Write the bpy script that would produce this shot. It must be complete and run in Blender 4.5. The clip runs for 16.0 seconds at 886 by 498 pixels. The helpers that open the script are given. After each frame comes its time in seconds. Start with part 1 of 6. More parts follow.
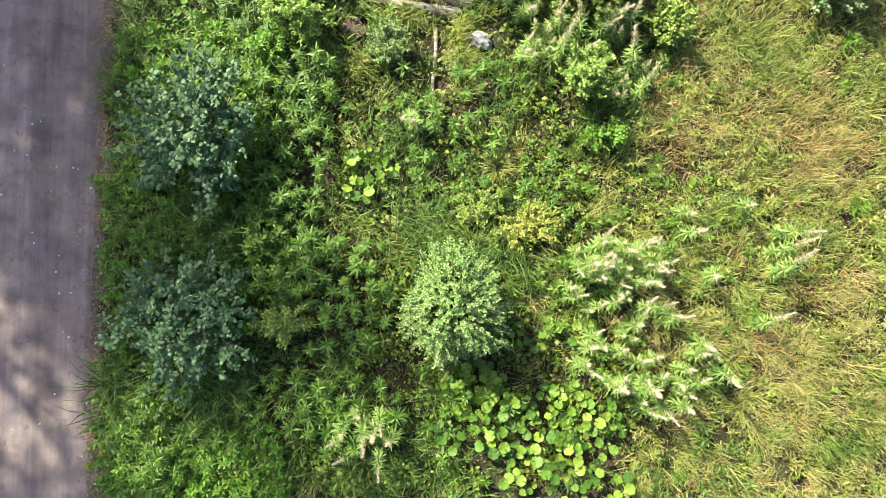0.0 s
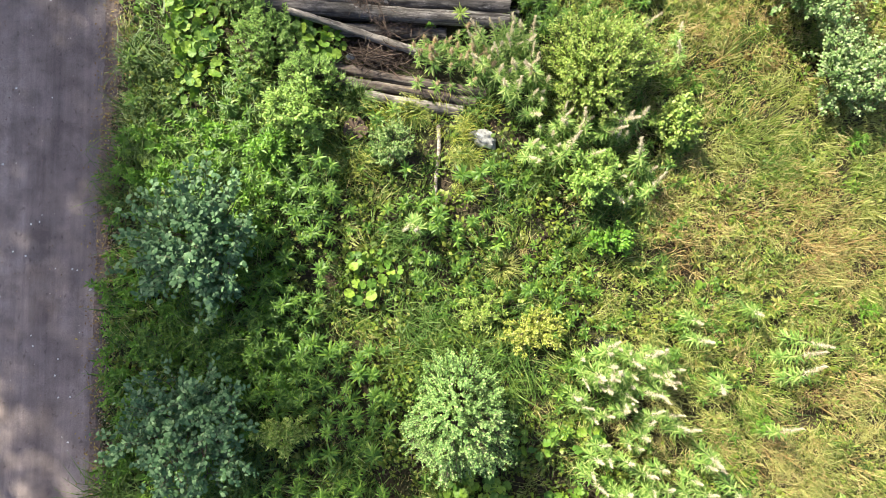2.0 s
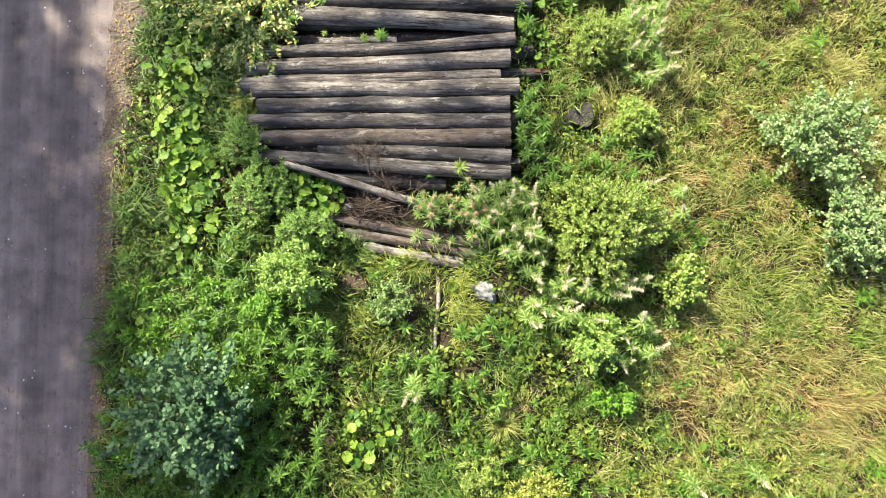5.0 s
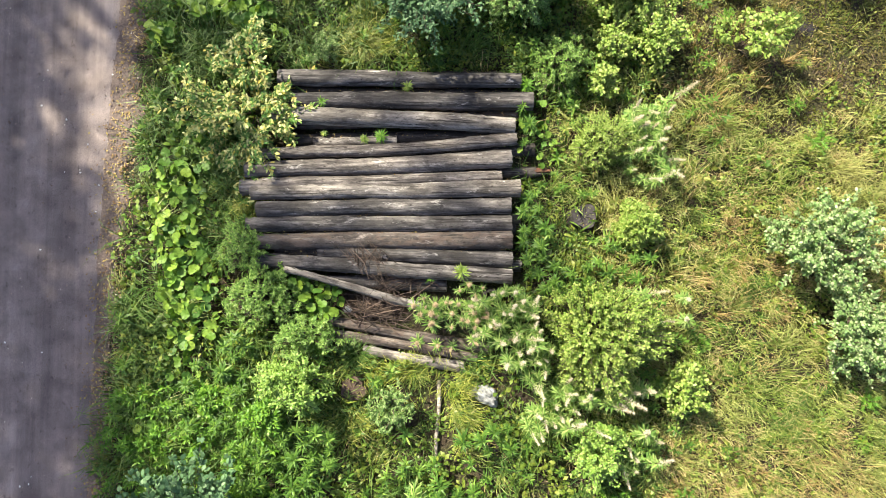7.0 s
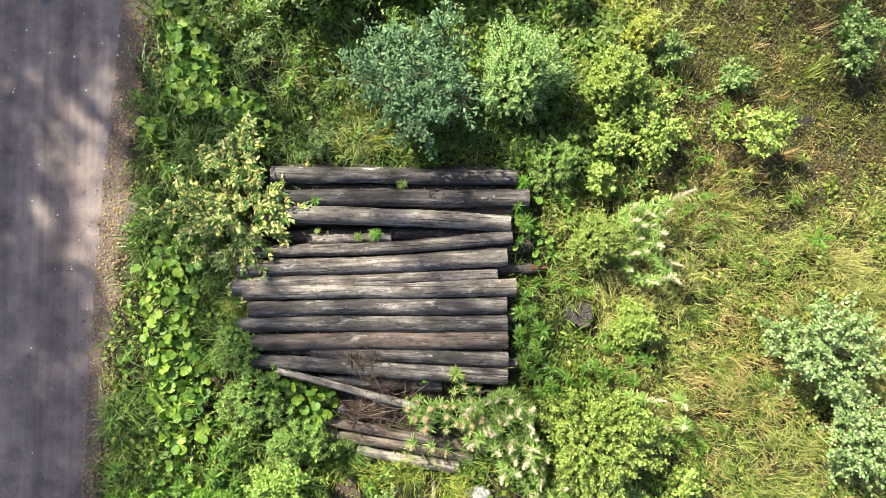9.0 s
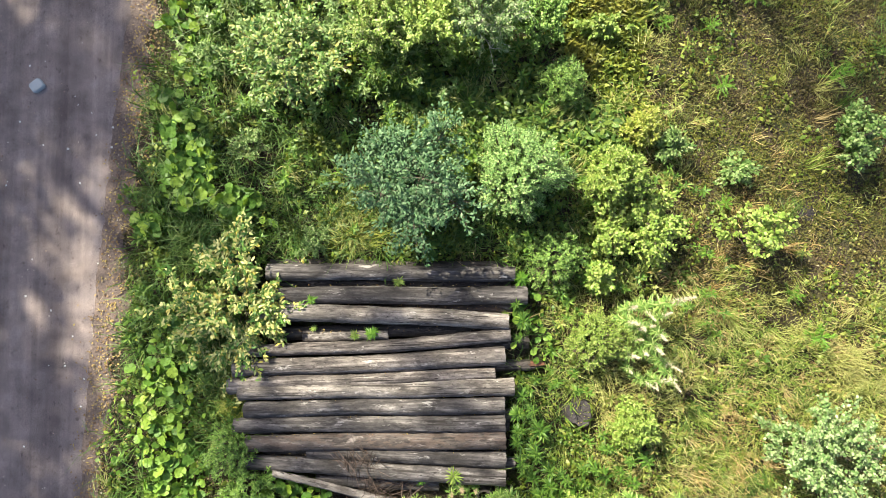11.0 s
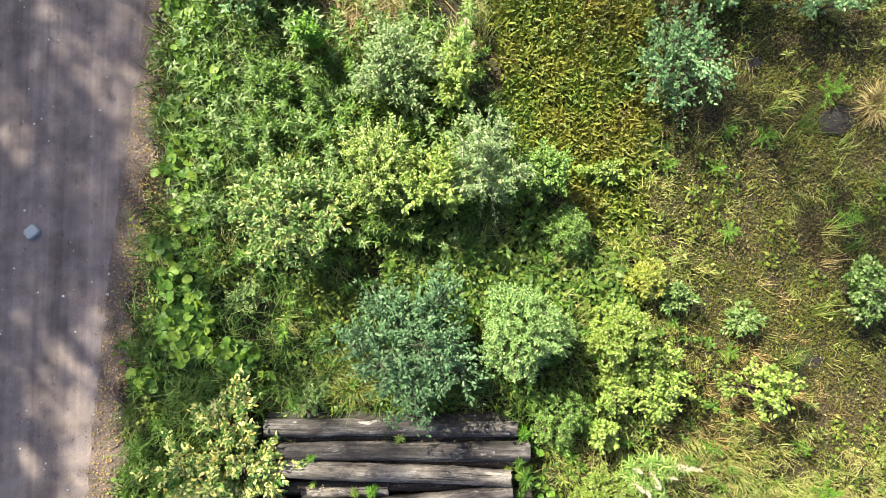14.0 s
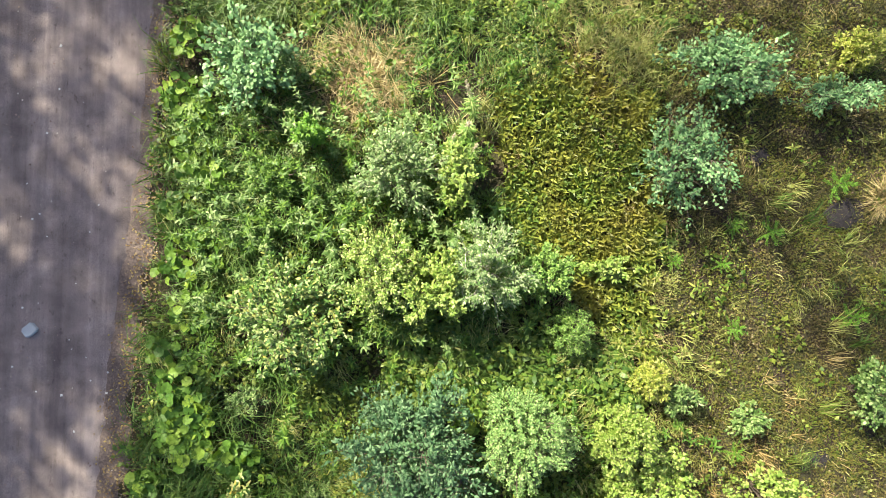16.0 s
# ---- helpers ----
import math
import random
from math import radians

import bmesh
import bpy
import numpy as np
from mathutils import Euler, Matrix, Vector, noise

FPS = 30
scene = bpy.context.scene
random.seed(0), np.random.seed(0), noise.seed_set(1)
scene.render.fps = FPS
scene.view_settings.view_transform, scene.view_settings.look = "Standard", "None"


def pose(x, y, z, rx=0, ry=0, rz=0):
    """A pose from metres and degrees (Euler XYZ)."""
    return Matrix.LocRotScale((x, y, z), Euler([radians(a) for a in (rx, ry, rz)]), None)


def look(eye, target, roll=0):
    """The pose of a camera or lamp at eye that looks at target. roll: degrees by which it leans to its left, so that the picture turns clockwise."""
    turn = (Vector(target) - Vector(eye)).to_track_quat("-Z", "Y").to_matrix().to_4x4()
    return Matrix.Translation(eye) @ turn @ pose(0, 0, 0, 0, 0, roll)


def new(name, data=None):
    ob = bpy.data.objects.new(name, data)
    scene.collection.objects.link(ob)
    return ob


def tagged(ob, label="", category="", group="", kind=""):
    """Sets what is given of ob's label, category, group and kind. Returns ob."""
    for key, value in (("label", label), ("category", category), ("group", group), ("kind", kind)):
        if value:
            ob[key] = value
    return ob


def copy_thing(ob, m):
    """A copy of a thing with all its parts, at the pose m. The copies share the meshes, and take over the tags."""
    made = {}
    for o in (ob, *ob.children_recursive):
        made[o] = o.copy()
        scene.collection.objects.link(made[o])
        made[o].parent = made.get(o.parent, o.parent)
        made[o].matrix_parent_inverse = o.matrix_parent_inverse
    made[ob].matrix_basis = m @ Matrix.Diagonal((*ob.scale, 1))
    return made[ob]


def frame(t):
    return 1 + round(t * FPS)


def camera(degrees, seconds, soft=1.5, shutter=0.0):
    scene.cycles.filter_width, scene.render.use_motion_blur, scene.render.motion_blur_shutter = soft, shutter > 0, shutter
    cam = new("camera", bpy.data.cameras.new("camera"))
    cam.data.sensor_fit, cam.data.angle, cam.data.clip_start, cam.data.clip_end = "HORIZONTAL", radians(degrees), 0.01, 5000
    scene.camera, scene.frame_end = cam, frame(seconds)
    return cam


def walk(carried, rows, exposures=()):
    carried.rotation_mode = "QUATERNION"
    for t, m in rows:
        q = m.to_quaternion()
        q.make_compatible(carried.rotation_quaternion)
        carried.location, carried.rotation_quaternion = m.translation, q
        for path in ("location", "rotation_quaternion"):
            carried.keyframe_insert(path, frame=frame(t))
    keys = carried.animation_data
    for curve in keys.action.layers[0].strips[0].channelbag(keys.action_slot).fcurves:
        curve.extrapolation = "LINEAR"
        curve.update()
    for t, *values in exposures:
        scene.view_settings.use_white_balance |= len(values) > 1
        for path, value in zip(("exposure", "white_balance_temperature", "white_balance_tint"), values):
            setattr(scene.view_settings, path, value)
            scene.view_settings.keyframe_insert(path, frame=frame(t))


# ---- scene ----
EXPOSURE = 1.53
cam = camera(73.7, 16.0, soft=0.5)
# seconds, x, y, height of the drone; its camera keeps one turn all along
PATH = [
    (0.0, -0.181, -0.020, 7.094),
    (0.5, -0.183, 0.280, 7.095),
    (1.0, -0.191, 0.583, 7.097),
    (1.5, -0.197, 0.888, 7.098),
    (2.0, -0.202, 1.197, 7.099),
    (2.5, -0.200, 1.504, 7.101),
    (3.0, -0.193, 1.805, 7.102),
    (3.5, -0.183, 2.111, 7.104),
    (4.0, -0.172, 2.422, 7.105),
    (6.5, -0.168, 3.949, 7.112),
    (7.0, -0.161, 4.256, 7.114),
    (7.5, -0.152, 4.557, 7.115),
    (8.0, -0.138, 4.846, 7.117),
    (8.5, -0.120, 5.136, 7.118),
    (9.0, -0.084, 5.419, 7.120),
    (11.5, -0.030, 6.850, 7.127),
    (12.0, -0.022, 7.144, 7.128),
    (12.5, -0.019, 7.442, 7.130),
    (13.0, -0.017, 7.741, 7.131),
    (13.5, -0.019, 8.040, 7.133),
    (14.0, -0.023, 8.338, 7.134),
    (14.5, -0.030, 8.637, 7.136),
    (15.0, -0.031, 8.933, 7.137),
    (15.5, -0.032, 9.214, 7.138),
    (16.0, -0.033, 9.501, 7.140),
]
walk(cam, [(t, pose(x, y, z, 3.889, -0.712, -0.840)) for t, x, y, z in PATH], [(0.0, EXPOSURE), (16.0, EXPOSURE)])

# ---- light ----
SUN_ELEVATION = 40.0
SUN_WAY = Vector((0.67, -0.742, 0.0))          # the way shadows fall on the ground
SHADE = 1.0 / math.tan(radians(SUN_ELEVATION))
world = bpy.data.worlds.new("world")
scene.world = world
world.use_nodes = True
sky = world.node_tree.nodes.new("ShaderNodeTexSky")
sky.sky_type, sky.sun_disc = "NISHITA", False
sky.dust_density, sky.air_density = 3.0, 0.85
sky.sun_elevation = radians(SUN_ELEVATION)
sky.sun_rotation = math.atan2(-SUN_WAY.x, -SUN_WAY.y)
world.node_tree.links.new(sky.outputs[0], world.node_tree.nodes["Background"].inputs[0])
world.node_tree.nodes["Background"].inputs[1].default_value = 0.085
sun_data = bpy.data.lights.new("sun", "SUN")
sun_data.energy, sun_data.angle, sun_data.color = 5.0, radians(0.8), (1.0, 0.94, 0.73)
sun = new("sun", sun_data)
sun_from = Vector((-SUN_WAY.x, -SUN_WAY.y, 1.0 / SHADE)) * 40
sun.matrix_world = look(sun_from, (0, 0, 0))


# ---- materials ----
def nodes_of(name):
    m = bpy.data.materials.new(name)
    m.use_nodes = True
    t = m.node_tree
    return m, t, t.nodes["Principled BSDF"]


def add(t, kind, **values):
    n = t.nodes.new(kind)
    for k, v in values.items():
        n.inputs[k].default_value = v
    return n


def ramp(t, stops):
    n = t.nodes.new("ShaderNodeValToRGB")
    e = n.color_ramp.elements
    while len(e) < len(stops):
        e.new(0.5)
    for el, (p, c) in zip(e, stops):
        el.position, el.color = p, (*c, 1)
    return n


def noise_node(t, scale, detail=4.0, stretch=None, coord="Object", rough=0.6):
    """A noise over the thing's own space, or over the world's with coord "world"."""
    n = add(t, "ShaderNodeTexNoise", Scale=scale, Detail=detail, Roughness=rough)
    if coord == "world":
        src = t.nodes.new("ShaderNodeNewGeometry").outputs["Position"]
    else:
        src = t.nodes.new("ShaderNodeTexCoord").outputs[coord]
    if stretch:
        mp = t.nodes.new("ShaderNodeMapping")
        mp.inputs["Scale"].default_value = stretch
        t.links.new(src, mp.inputs[0])
        src = mp.outputs[0]
    t.links.new(src, n.inputs["Vector"])
    return n


def mix(t, fac, a, b, mode="MIX"):
    """Mixes two colours; each of fac, a, b is a socket or a value."""
    n = t.nodes.new("ShaderNodeMix")
    n.data_type, n.blend_type = "RGBA", mode
    for socket, v in ((n.inputs[0], fac), (n.inputs[6], a), (n.inputs[7], b)):
        if isinstance(v, (int, float)):
            socket.default_value = v
        elif isinstance(v, tuple):
            socket.default_value = (*v, 1)
        else:
            t.links.new(v, socket)
    return n.outputs[2]


def bump(t, height, strength, distance, shader):
    b = add(t, "ShaderNodeBump", Strength=strength, Distance=distance)
    t.links.new(height, b.inputs["Height"])
    t.links.new(b.outputs[0], shader.inputs["Normal"])


def leaf_material(name, colours, patch=None, amount=0.5, patch_scale=1.2, rough=0.48, through_light=0.24, gloss=0.38, pure=(0.92, 1.0, 0.5), single=False):
    """Thin green matter: each leaf has a hue of its own, patches of the field turn towards another one, light shines through."""
    m, t, p = nodes_of(name)
    geo = t.nodes.new("ShaderNodeNewGeometry")
    n = len(colours)
    colours = [tuple(a * b for a, b in zip(c, pure)) for c in colours]
    r = ramp(t, [(i / max(1, n - 1), c) for i, c in enumerate(colours)])
    own = t.nodes.new("ShaderNodeObjectInfo").outputs["Random"] if single else geo.outputs["Random Per Island"]
    t.links.new(own, r.inputs[0])
    colour = r.outputs[0]
    if patch:
        f = noise_node(t, patch_scale, 3.0, coord="world")
        k = ramp(t, [(0.42, (0, 0, 0)), (0.66, (amount, amount, amount))])
        t.links.new(f.outputs[0], k.inputs[0])
        colour = mix(t, k.outputs[0], colour, patch)
    fine = noise_node(t, 60.0, 2.0, coord="world")
    k = ramp(t, [(0.3, (0.78, 0.78, 0.78)), (0.7, (1.12, 1.12, 1.12))])
    t.links.new(fine.outputs[0], k.inputs[0])
    colour = mix(t, 1.0, colour, k.outputs[0], "MULTIPLY")
    t.links.new(colour, p.inputs["Base Color"])
    p.inputs["Roughness"].default_value = rough
    p.inputs["Specular IOR Level"].default_value = gloss
    tr = t.nodes.new("ShaderNodeBsdfTranslucent")
    t.links.new(mix(t, 1.0, colour, (1.25, 1.15, 0.5), "MULTIPLY"), tr.inputs[0])
    mx = t.nodes.new("ShaderNodeMixShader")
    mx.inputs[0].default_value = through_light
    t.links.new(p.outputs[0], mx.inputs[1])
    t.links.new(tr.outputs[0], mx.inputs[2])
    t.links.new(mx.outputs[0], t.nodes["Material Output"].inputs[0])
    return m


def ground_material():
    m, t, p = nodes_of("soil_moss_litter")
    big, mid, fine = (noise_node(t, s, 5.0, coord="world") for s in (0.7, 4.0, 38.0))
    soil = ramp(t, [(0.3, (0.016, 0.011, 0.008)), (0.55, (0.042, 0.028, 0.018)), (0.75, (0.095, 0.066, 0.04))])
    t.links.new(fine.outputs[0], soil.inputs[0])
    moss = ramp(t, [(0.3, (0.018, 0.026, 0.008)), (0.7, (0.075, 0.085, 0.022))])
    t.links.new(fine.outputs[0], moss.inputs[0])
    k = ramp(t, [(0.42, (0, 0, 0)), (0.6, (1, 1, 1))])
    t.links.new(mid.outputs[0], k.inputs[0])
    c = mix(t, k.outputs[0], soil.outputs[0], moss.outputs[0])
    k2 = ramp(t, [(0.45, (0, 0, 0)), (0.7, (0.5, 0.5, 0.5))])
    t.links.new(big.outputs[0], k2.inputs[0])
    t.links.new(mix(t, k2.outputs[0], c, (0.10, 0.072, 0.038)), p.inputs["Base Color"])
    p.inputs["Roughness"].default_value = 0.95
    bump(t, fine.outputs[0], 1.0, 0.05, p)
    return m


def road_material():
    m, t, p = nodes_of("packed_gravel_road")
    tracks = noise_node(t, 1.0, 4.0, (2.6, 0.10, 1.0), "world")
    mid = noise_node(t, 3.0, 5.0, coord="world")
    fine = noise_node(t, 90.0, 4.0, coord="world", rough=0.75)
    grit = add(t, "ShaderNodeTexVoronoi", Scale=70.0)
    t.links.new(t.nodes.new("ShaderNodeNewGeometry").outputs["Position"], grit.inputs["Vector"])
    thin = noise_node(t, 1.0, 3.0, (16.0, 0.25, 1.0), "world")
    pits = noise_node(t, 22.0, 3.0, (1.0, 0.6, 1.0), "world", 0.5)
    base = ramp(t, [(0.32, (0.172, 0.138, 0.134)), (0.5, (0.245, 0.199, 0.192)), (0.7, (0.335, 0.275, 0.264))])
    t.links.new(tracks.outputs[0], base.inputs[0])
    k = ramp(t, [(0.35, (0.72, 0.70, 0.70)), (0.65, (1.2, 1.2, 1.2))])
    t.links.new(mid.outputs[0], k.inputs[0])
    c = mix(t, 1.0, base.outputs[0], k.outputs[0], "MULTIPLY")
    k = ramp(t, [(0.3, (0.6, 0.6, 0.6)), (0.7, (1.3, 1.3, 1.3))])
    t.links.new(fine.outputs[0], k.inputs[0])
    c = mix(t, 1.0, c, k.outputs[0], "MULTIPLY")
    k = ramp(t, [(0.3, (0.86, 0.86, 0.87)), (0.7, (1.12, 1.11, 1.10))])
    t.links.new(thin.outputs[0], k.inputs[0])
    c = mix(t, 1.0, c, k.outputs[0], "MULTIPLY")
    k = ramp(t, [(0.27, (0.62, 0.60, 0.60)), (0.36, (1, 1, 1))])
    t.links.new(pits.outputs[0], k.inputs[0])
    c = mix(t, 1.0, c, k.outputs[0], "MULTIPLY")
    k = ramp(t, [(0.0, (1, 1, 1)), (0.10, (0, 0, 0))])
    t.links.new(grit.outputs["Distance"], k.inputs[0])
    stony = mix(t, 1.0, k.outputs[0], grit.outputs["Color"], "MULTIPLY")
    k2 = ramp(t, [(0.72, (0, 0, 0)), (0.9, (0.5, 0.5, 0.5))])
    t.links.new(stony, k2.inputs[0])
    t.links.new(mix(t, k2.outputs[0], c, (0.42, 0.38, 0.36)), p.inputs["Base Color"])
    p.inputs["Roughness"].default_value = 0.93
    bump(t, fine.outputs[0], 0.6, 0.012, p)
    return m


def wood_material(name, dark, mid, light, bark=0.0):
    """Weathered round wood, its grain along the thing's own x."""
    m, t, p = nodes_of(name)
    info = t.nodes.new("ShaderNodeObjectInfo")
    shift = t.nodes.new("ShaderNodeVectorMath")
    shift.operation = "MULTIPLY_ADD"
    coord = t.nodes.new("ShaderNodeTexCoord").outputs["Object"]
    mul = t.nodes.new("ShaderNodeVectorMath")
    mul.operation = "SCALE"
    mul.inputs[0].default_value = (37.0, 11.0, 23.0)
    t.links.new(info.outputs["Random"], mul.inputs["Scale"])
    t.links.new(coord, shift.inputs[0])
    shift.inputs[1].default_value = (1, 1, 1)
    t.links.new(mul.outputs[0], shift.inputs[2])

    def grain(scale, stretch, detail=5.0, rough=0.6):
        mp = t.nodes.new("ShaderNodeMapping")
        mp.inputs["Scale"].default_value = stretch
        t.links.new(shift.outputs[0], mp.inputs[0])
        n = add(t, "ShaderNodeTexNoise", Scale=scale, Detail=detail, Roughness=rough)
        t.links.new(mp.outputs[0], n.inputs["Vector"])
        return n

    streak = grain(3.2, (0.55, 7.0, 7.0), 6.0, 0.7)
    fine = grain(12.0, (0.8, 12.0, 12.0), 4.0, 0.7)
    speck = grain(30.0, (1.0, 1.6, 1.6), 3.0, 0.6)
    blotch = grain(2.0, (1.0, 3.0, 3.0), 4.0, 0.65)
    crack = grain(5.0, (0.18, 9.0, 9.0), 2.0)
    knot = add(t, "ShaderNodeTexVoronoi", Scale=2.4)
    mp = t.nodes.new("ShaderNodeMapping")
    mp.inputs["Scale"].default_value = (1.0, 2.6, 2.6)
    t.links.new(shift.outputs[0], mp.inputs[0])
    t.links.new(mp.outputs[0], knot.inputs["Vector"])
    base = ramp(t, [(0.34, dark), (0.5, mid), (0.66, light)])
    t.links.new(streak.outputs[0], base.inputs[0])
    k = ramp(t, [(0.3, (0.7, 0.7, 0.7)), (0.7, (1.25, 1.25, 1.25))])
    t.links.new(fine.outputs[0], k.inputs[0])
    c = mix(t, 1.0, base.outputs[0], k.outputs[0], "MULTIPLY")
    k = ramp(t, [(0.40, (0.0, 0.0, 0.0)), (0.62, (0.8, 0.8, 0.8))])
    t.links.new(blotch.outputs[0], k.inputs[0])
    c = mix(t, k.outputs[0], c, tuple(0.62 * v for v in dark))
    k = ramp(t, [(0.30, (0.35, 0.33, 0.32)), (0.40, (1, 1, 1)), (0.66, (1, 1, 1)), (0.74, (1.5, 1.45, 1.4))])
    t.links.new(speck.outputs[0], k.inputs[0])
    c = mix(t, 1.0, c, k.outputs[0], "MULTIPLY")
    tone = ramp(t, [(0.0, (0.66, 0.64, 0.63)), (0.5, (0.95, 0.93, 0.9)), (1.0, (1.35, 1.28, 1.2))])
    t.links.new(info.outputs["Random"], tone.inputs[0])
    c = mix(t, 1.0, c, tone.outputs[0], "MULTIPLY")
    k = ramp(t, [(0.36, (0.9, 0.9, 0.9)), (0.41, (0, 0, 0))])
    t.links.new(crack.outputs[0], k.inputs[0])
    c = mix(t, k.outputs[0], c, (0.02, 0.015, 0.012))
    k2 = ramp(t, [(0.035, (1, 1, 1)), (0.06, (0, 0, 0))])
    t.links.new(knot.outputs["Distance"], k2.inputs[0])
    c = mix(t, k2.outputs[0], c, (0.03, 0.02, 0.016))
    if bark:
        flake = grain(5.0, (1.2, 3.0, 3.0), 5.0, 0.7)
        k3 = ramp(t, [(0.5, (0, 0, 0)), (0.53, (bark, bark, bark))])
        t.links.new(flake.outputs[0], k3.inputs[0])
        c = mix(t, k3.outputs[0], c, (0.12, 0.083, 0.066))
    peel = grain(3.4, (1.0, 2.8, 2.8), 6.0, 0.75)
    k = ramp(t, [(0.60, (0, 0, 0)), (0.65, (0.6, 0.6, 0.6))])
    t.links.new(peel.outputs[0], k.inputs[0])
    c = mix(t, k.outputs[0], c, tuple(1.25 * v for v in light))
    mould = grain(7.0, (0.7, 1.6, 1.6), 6.0, 0.7)
    k = ramp(t, [(0.36, (0.42, 0.40, 0.40)), (0.52, (1, 1, 1))])
    t.links.new(mould.outputs[0], k.inputs[0])
    c = mix(t, 1.0, c, k.outputs[0], "MULTIPLY")
    t.links.new(c, p.inputs["Base Color"])
    p.inputs["Roughness"].default_value = 0.82
    bump(t, mix(t, 0.5, fine.outputs[0], crack.outputs[0]), 0.7, 0.012, p)
    return m


def end_material():
    """Sawn end grain: rings and radial checks round the thing's own x."""
    m, t, p = nodes_of("sawn_end_grain")
    coord = t.nodes.new("ShaderNodeTexCoord").outputs["Object"]
    mp = t.nodes.new("ShaderNodeMapping")
    mp.inputs["Scale"].default_value = (0.0, 1.0, 1.0)
    t.links.new(coord, mp.inputs[0])
    w = add(t, "ShaderNodeTexWave", Scale=26.0, Distortion=1.5)
    w.wave_type, w.rings_direction = "RINGS", "SPHERICAL"
    t.links.new(mp.outputs[0], w.inputs["Vector"])
    r = ramp(t, [(0.0, (0.20, 0.16, 0.125)), (1.0, (0.42, 0.36, 0.30))])
    t.links.new(w.outputs["Fac"], r.inputs[0])
    n = noise_node(t, 14.0, 4.0)
    t.links.new(mix(t, n.outputs[0], r.outputs[0], (0.24, 0.21, 0.19)), p.inputs["Base Color"])
    p.inputs["Roughness"].default_value = 0.9
    return m


def plain_material(name, a, b, scale=20.0, rough=0.8, strength=0.3):
    """A surface of two close tones with fine relief."""
    m, t, p = nodes_of(name)
    n = noise_node(t, scale, 5.0)
    r = ramp(t, [(0.3, a), (0.7, b)])
    t.links.new(n.outputs[0], r.inputs[0])
    t.links.new(r.outputs[0], p.inputs["Base Color"])
    p.inputs["Roughness"].default_value = rough
    bump(t, n.outputs[0], strength, 0.01, p)
    return m


def island_material(name, colours, rough=0.85):
    """Small hard pieces, each with a tone of its own."""
    m, t, p = nodes_of(name)
    geo = t.nodes.new("ShaderNodeNewGeometry")
    r = ramp(t, [(i / max(1, len(colours) - 1), c) for i, c in enumerate(colours)])
    t.links.new(geo.outputs["Random Per Island"], r.inputs[0])
    n = noise_node(t, 120.0, 3.0, coord="world")
    k = ramp(t, [(0.3, (0.7, 0.7, 0.7)), (0.7, (1.2, 1.2, 1.2))])
    t.links.new(n.outputs[0], k.inputs[0])
    t.links.new(mix(t, 1.0, r.outputs[0], k.outputs[0], "MULTIPLY"), p.inputs["Base Color"])
    p.inputs["Roughness"].default_value = rough
    return m


SOIL = ground_material()
ROAD = road_material()
SHOULDER = plain_material("reddish_gravel", (0.078, 0.056, 0.049), (0.205, 0.155, 0.137), 45.0, 0.95, 0.9)
LOG_WOOD = wood_material("weathered_log", (0.075, 0.064, 0.062), (0.20, 0.178, 0.172), (0.42, 0.388, 0.37))
LOG_BARK = wood_material("half_barked_log", (0.085, 0.068, 0.062), (0.19, 0.158, 0.145), (0.36, 0.31, 0.28), 0.6)
PALE_POLE = wood_material("pale_peeled_pole", (0.14, 0.122, 0.114), (0.31, 0.28, 0.262), (0.52, 0.48, 0.45))
BRIGHT_POLE = wood_material("bleached_pole", (0.30, 0.27, 0.25), (0.52, 0.48, 0.45), (0.68, 0.64, 0.60))
DARK_LOG = wood_material("blue_grey_log", (0.058, 0.052, 0.053), (0.165, 0.150, 0.151), (0.38, 0.355, 0.345))
DARK_BROWN_LOG = wood_material("dark_brown_log", (0.05, 0.042, 0.038), (0.10, 0.086, 0.08), (0.19, 0.165, 0.15))
END = end_material()
RUST = plain_material("fresh_orange_split", (0.09, 0.04, 0.025), (0.22, 0.095, 0.055), 30.0)
BARK = plain_material("twig_bark", (0.05, 0.035, 0.026), (0.14, 0.105, 0.08), 40.0)
TRUNK_BARK = plain_material("tree_bark", (0.06, 0.045, 0.036), (0.22, 0.18, 0.15), 9.0, 0.9, 0.8)
BROWN_STUMP = plain_material("brown_rotten_wood", (0.030, 0.018, 0.012), (0.105, 0.070, 0.052), 22.0, 0.9, 0.7)
GREY_STUMP = plain_material("grey_rotten_wood", (0.022, 0.018, 0.018), (0.060, 0.052, 0.053), 22.0, 0.9, 0.7)
STUMP_WOOD = plain_material("dark_rotten_wood", (0.012, 0.010, 0.010), (0.040, 0.033, 0.034), 22.0, 0.9, 0.7)
CHAR = plain_material("black_peaty_soil", (0.008, 0.007, 0.009), (0.035, 0.028, 0.03), 30.0, 0.95, 0.8)
PALE_STONE = plain_material("pale_grey_stone", (0.07, 0.07, 0.072), (0.46, 0.47, 0.48), 16.0, 0.8, 0.9)
BOX_WHITE = plain_material("greyish_white_plastic", (0.40, 0.435, 0.46), (0.50, 0.54, 0.565), 8.0, 0.5, 0.05)
BOX_SIDE = plain_material("grey_plastic_base", (0.30, 0.33, 0.36), (0.38, 0.41, 0.44), 8.0, 0.5, 0.05)
GRAVEL = island_material("loose_grit", [(0.12, 0.075, 0.058), (0.24, 0.16, 0.125), (0.38, 0.28, 0.23), (0.15, 0.10, 0.08), (0.60, 0.53, 0.47)])
WHITE_PEBBLE = island_material("white_quartz", [(0.62, 0.60, 0.57), (0.8, 0.79, 0.77)], 0.6)
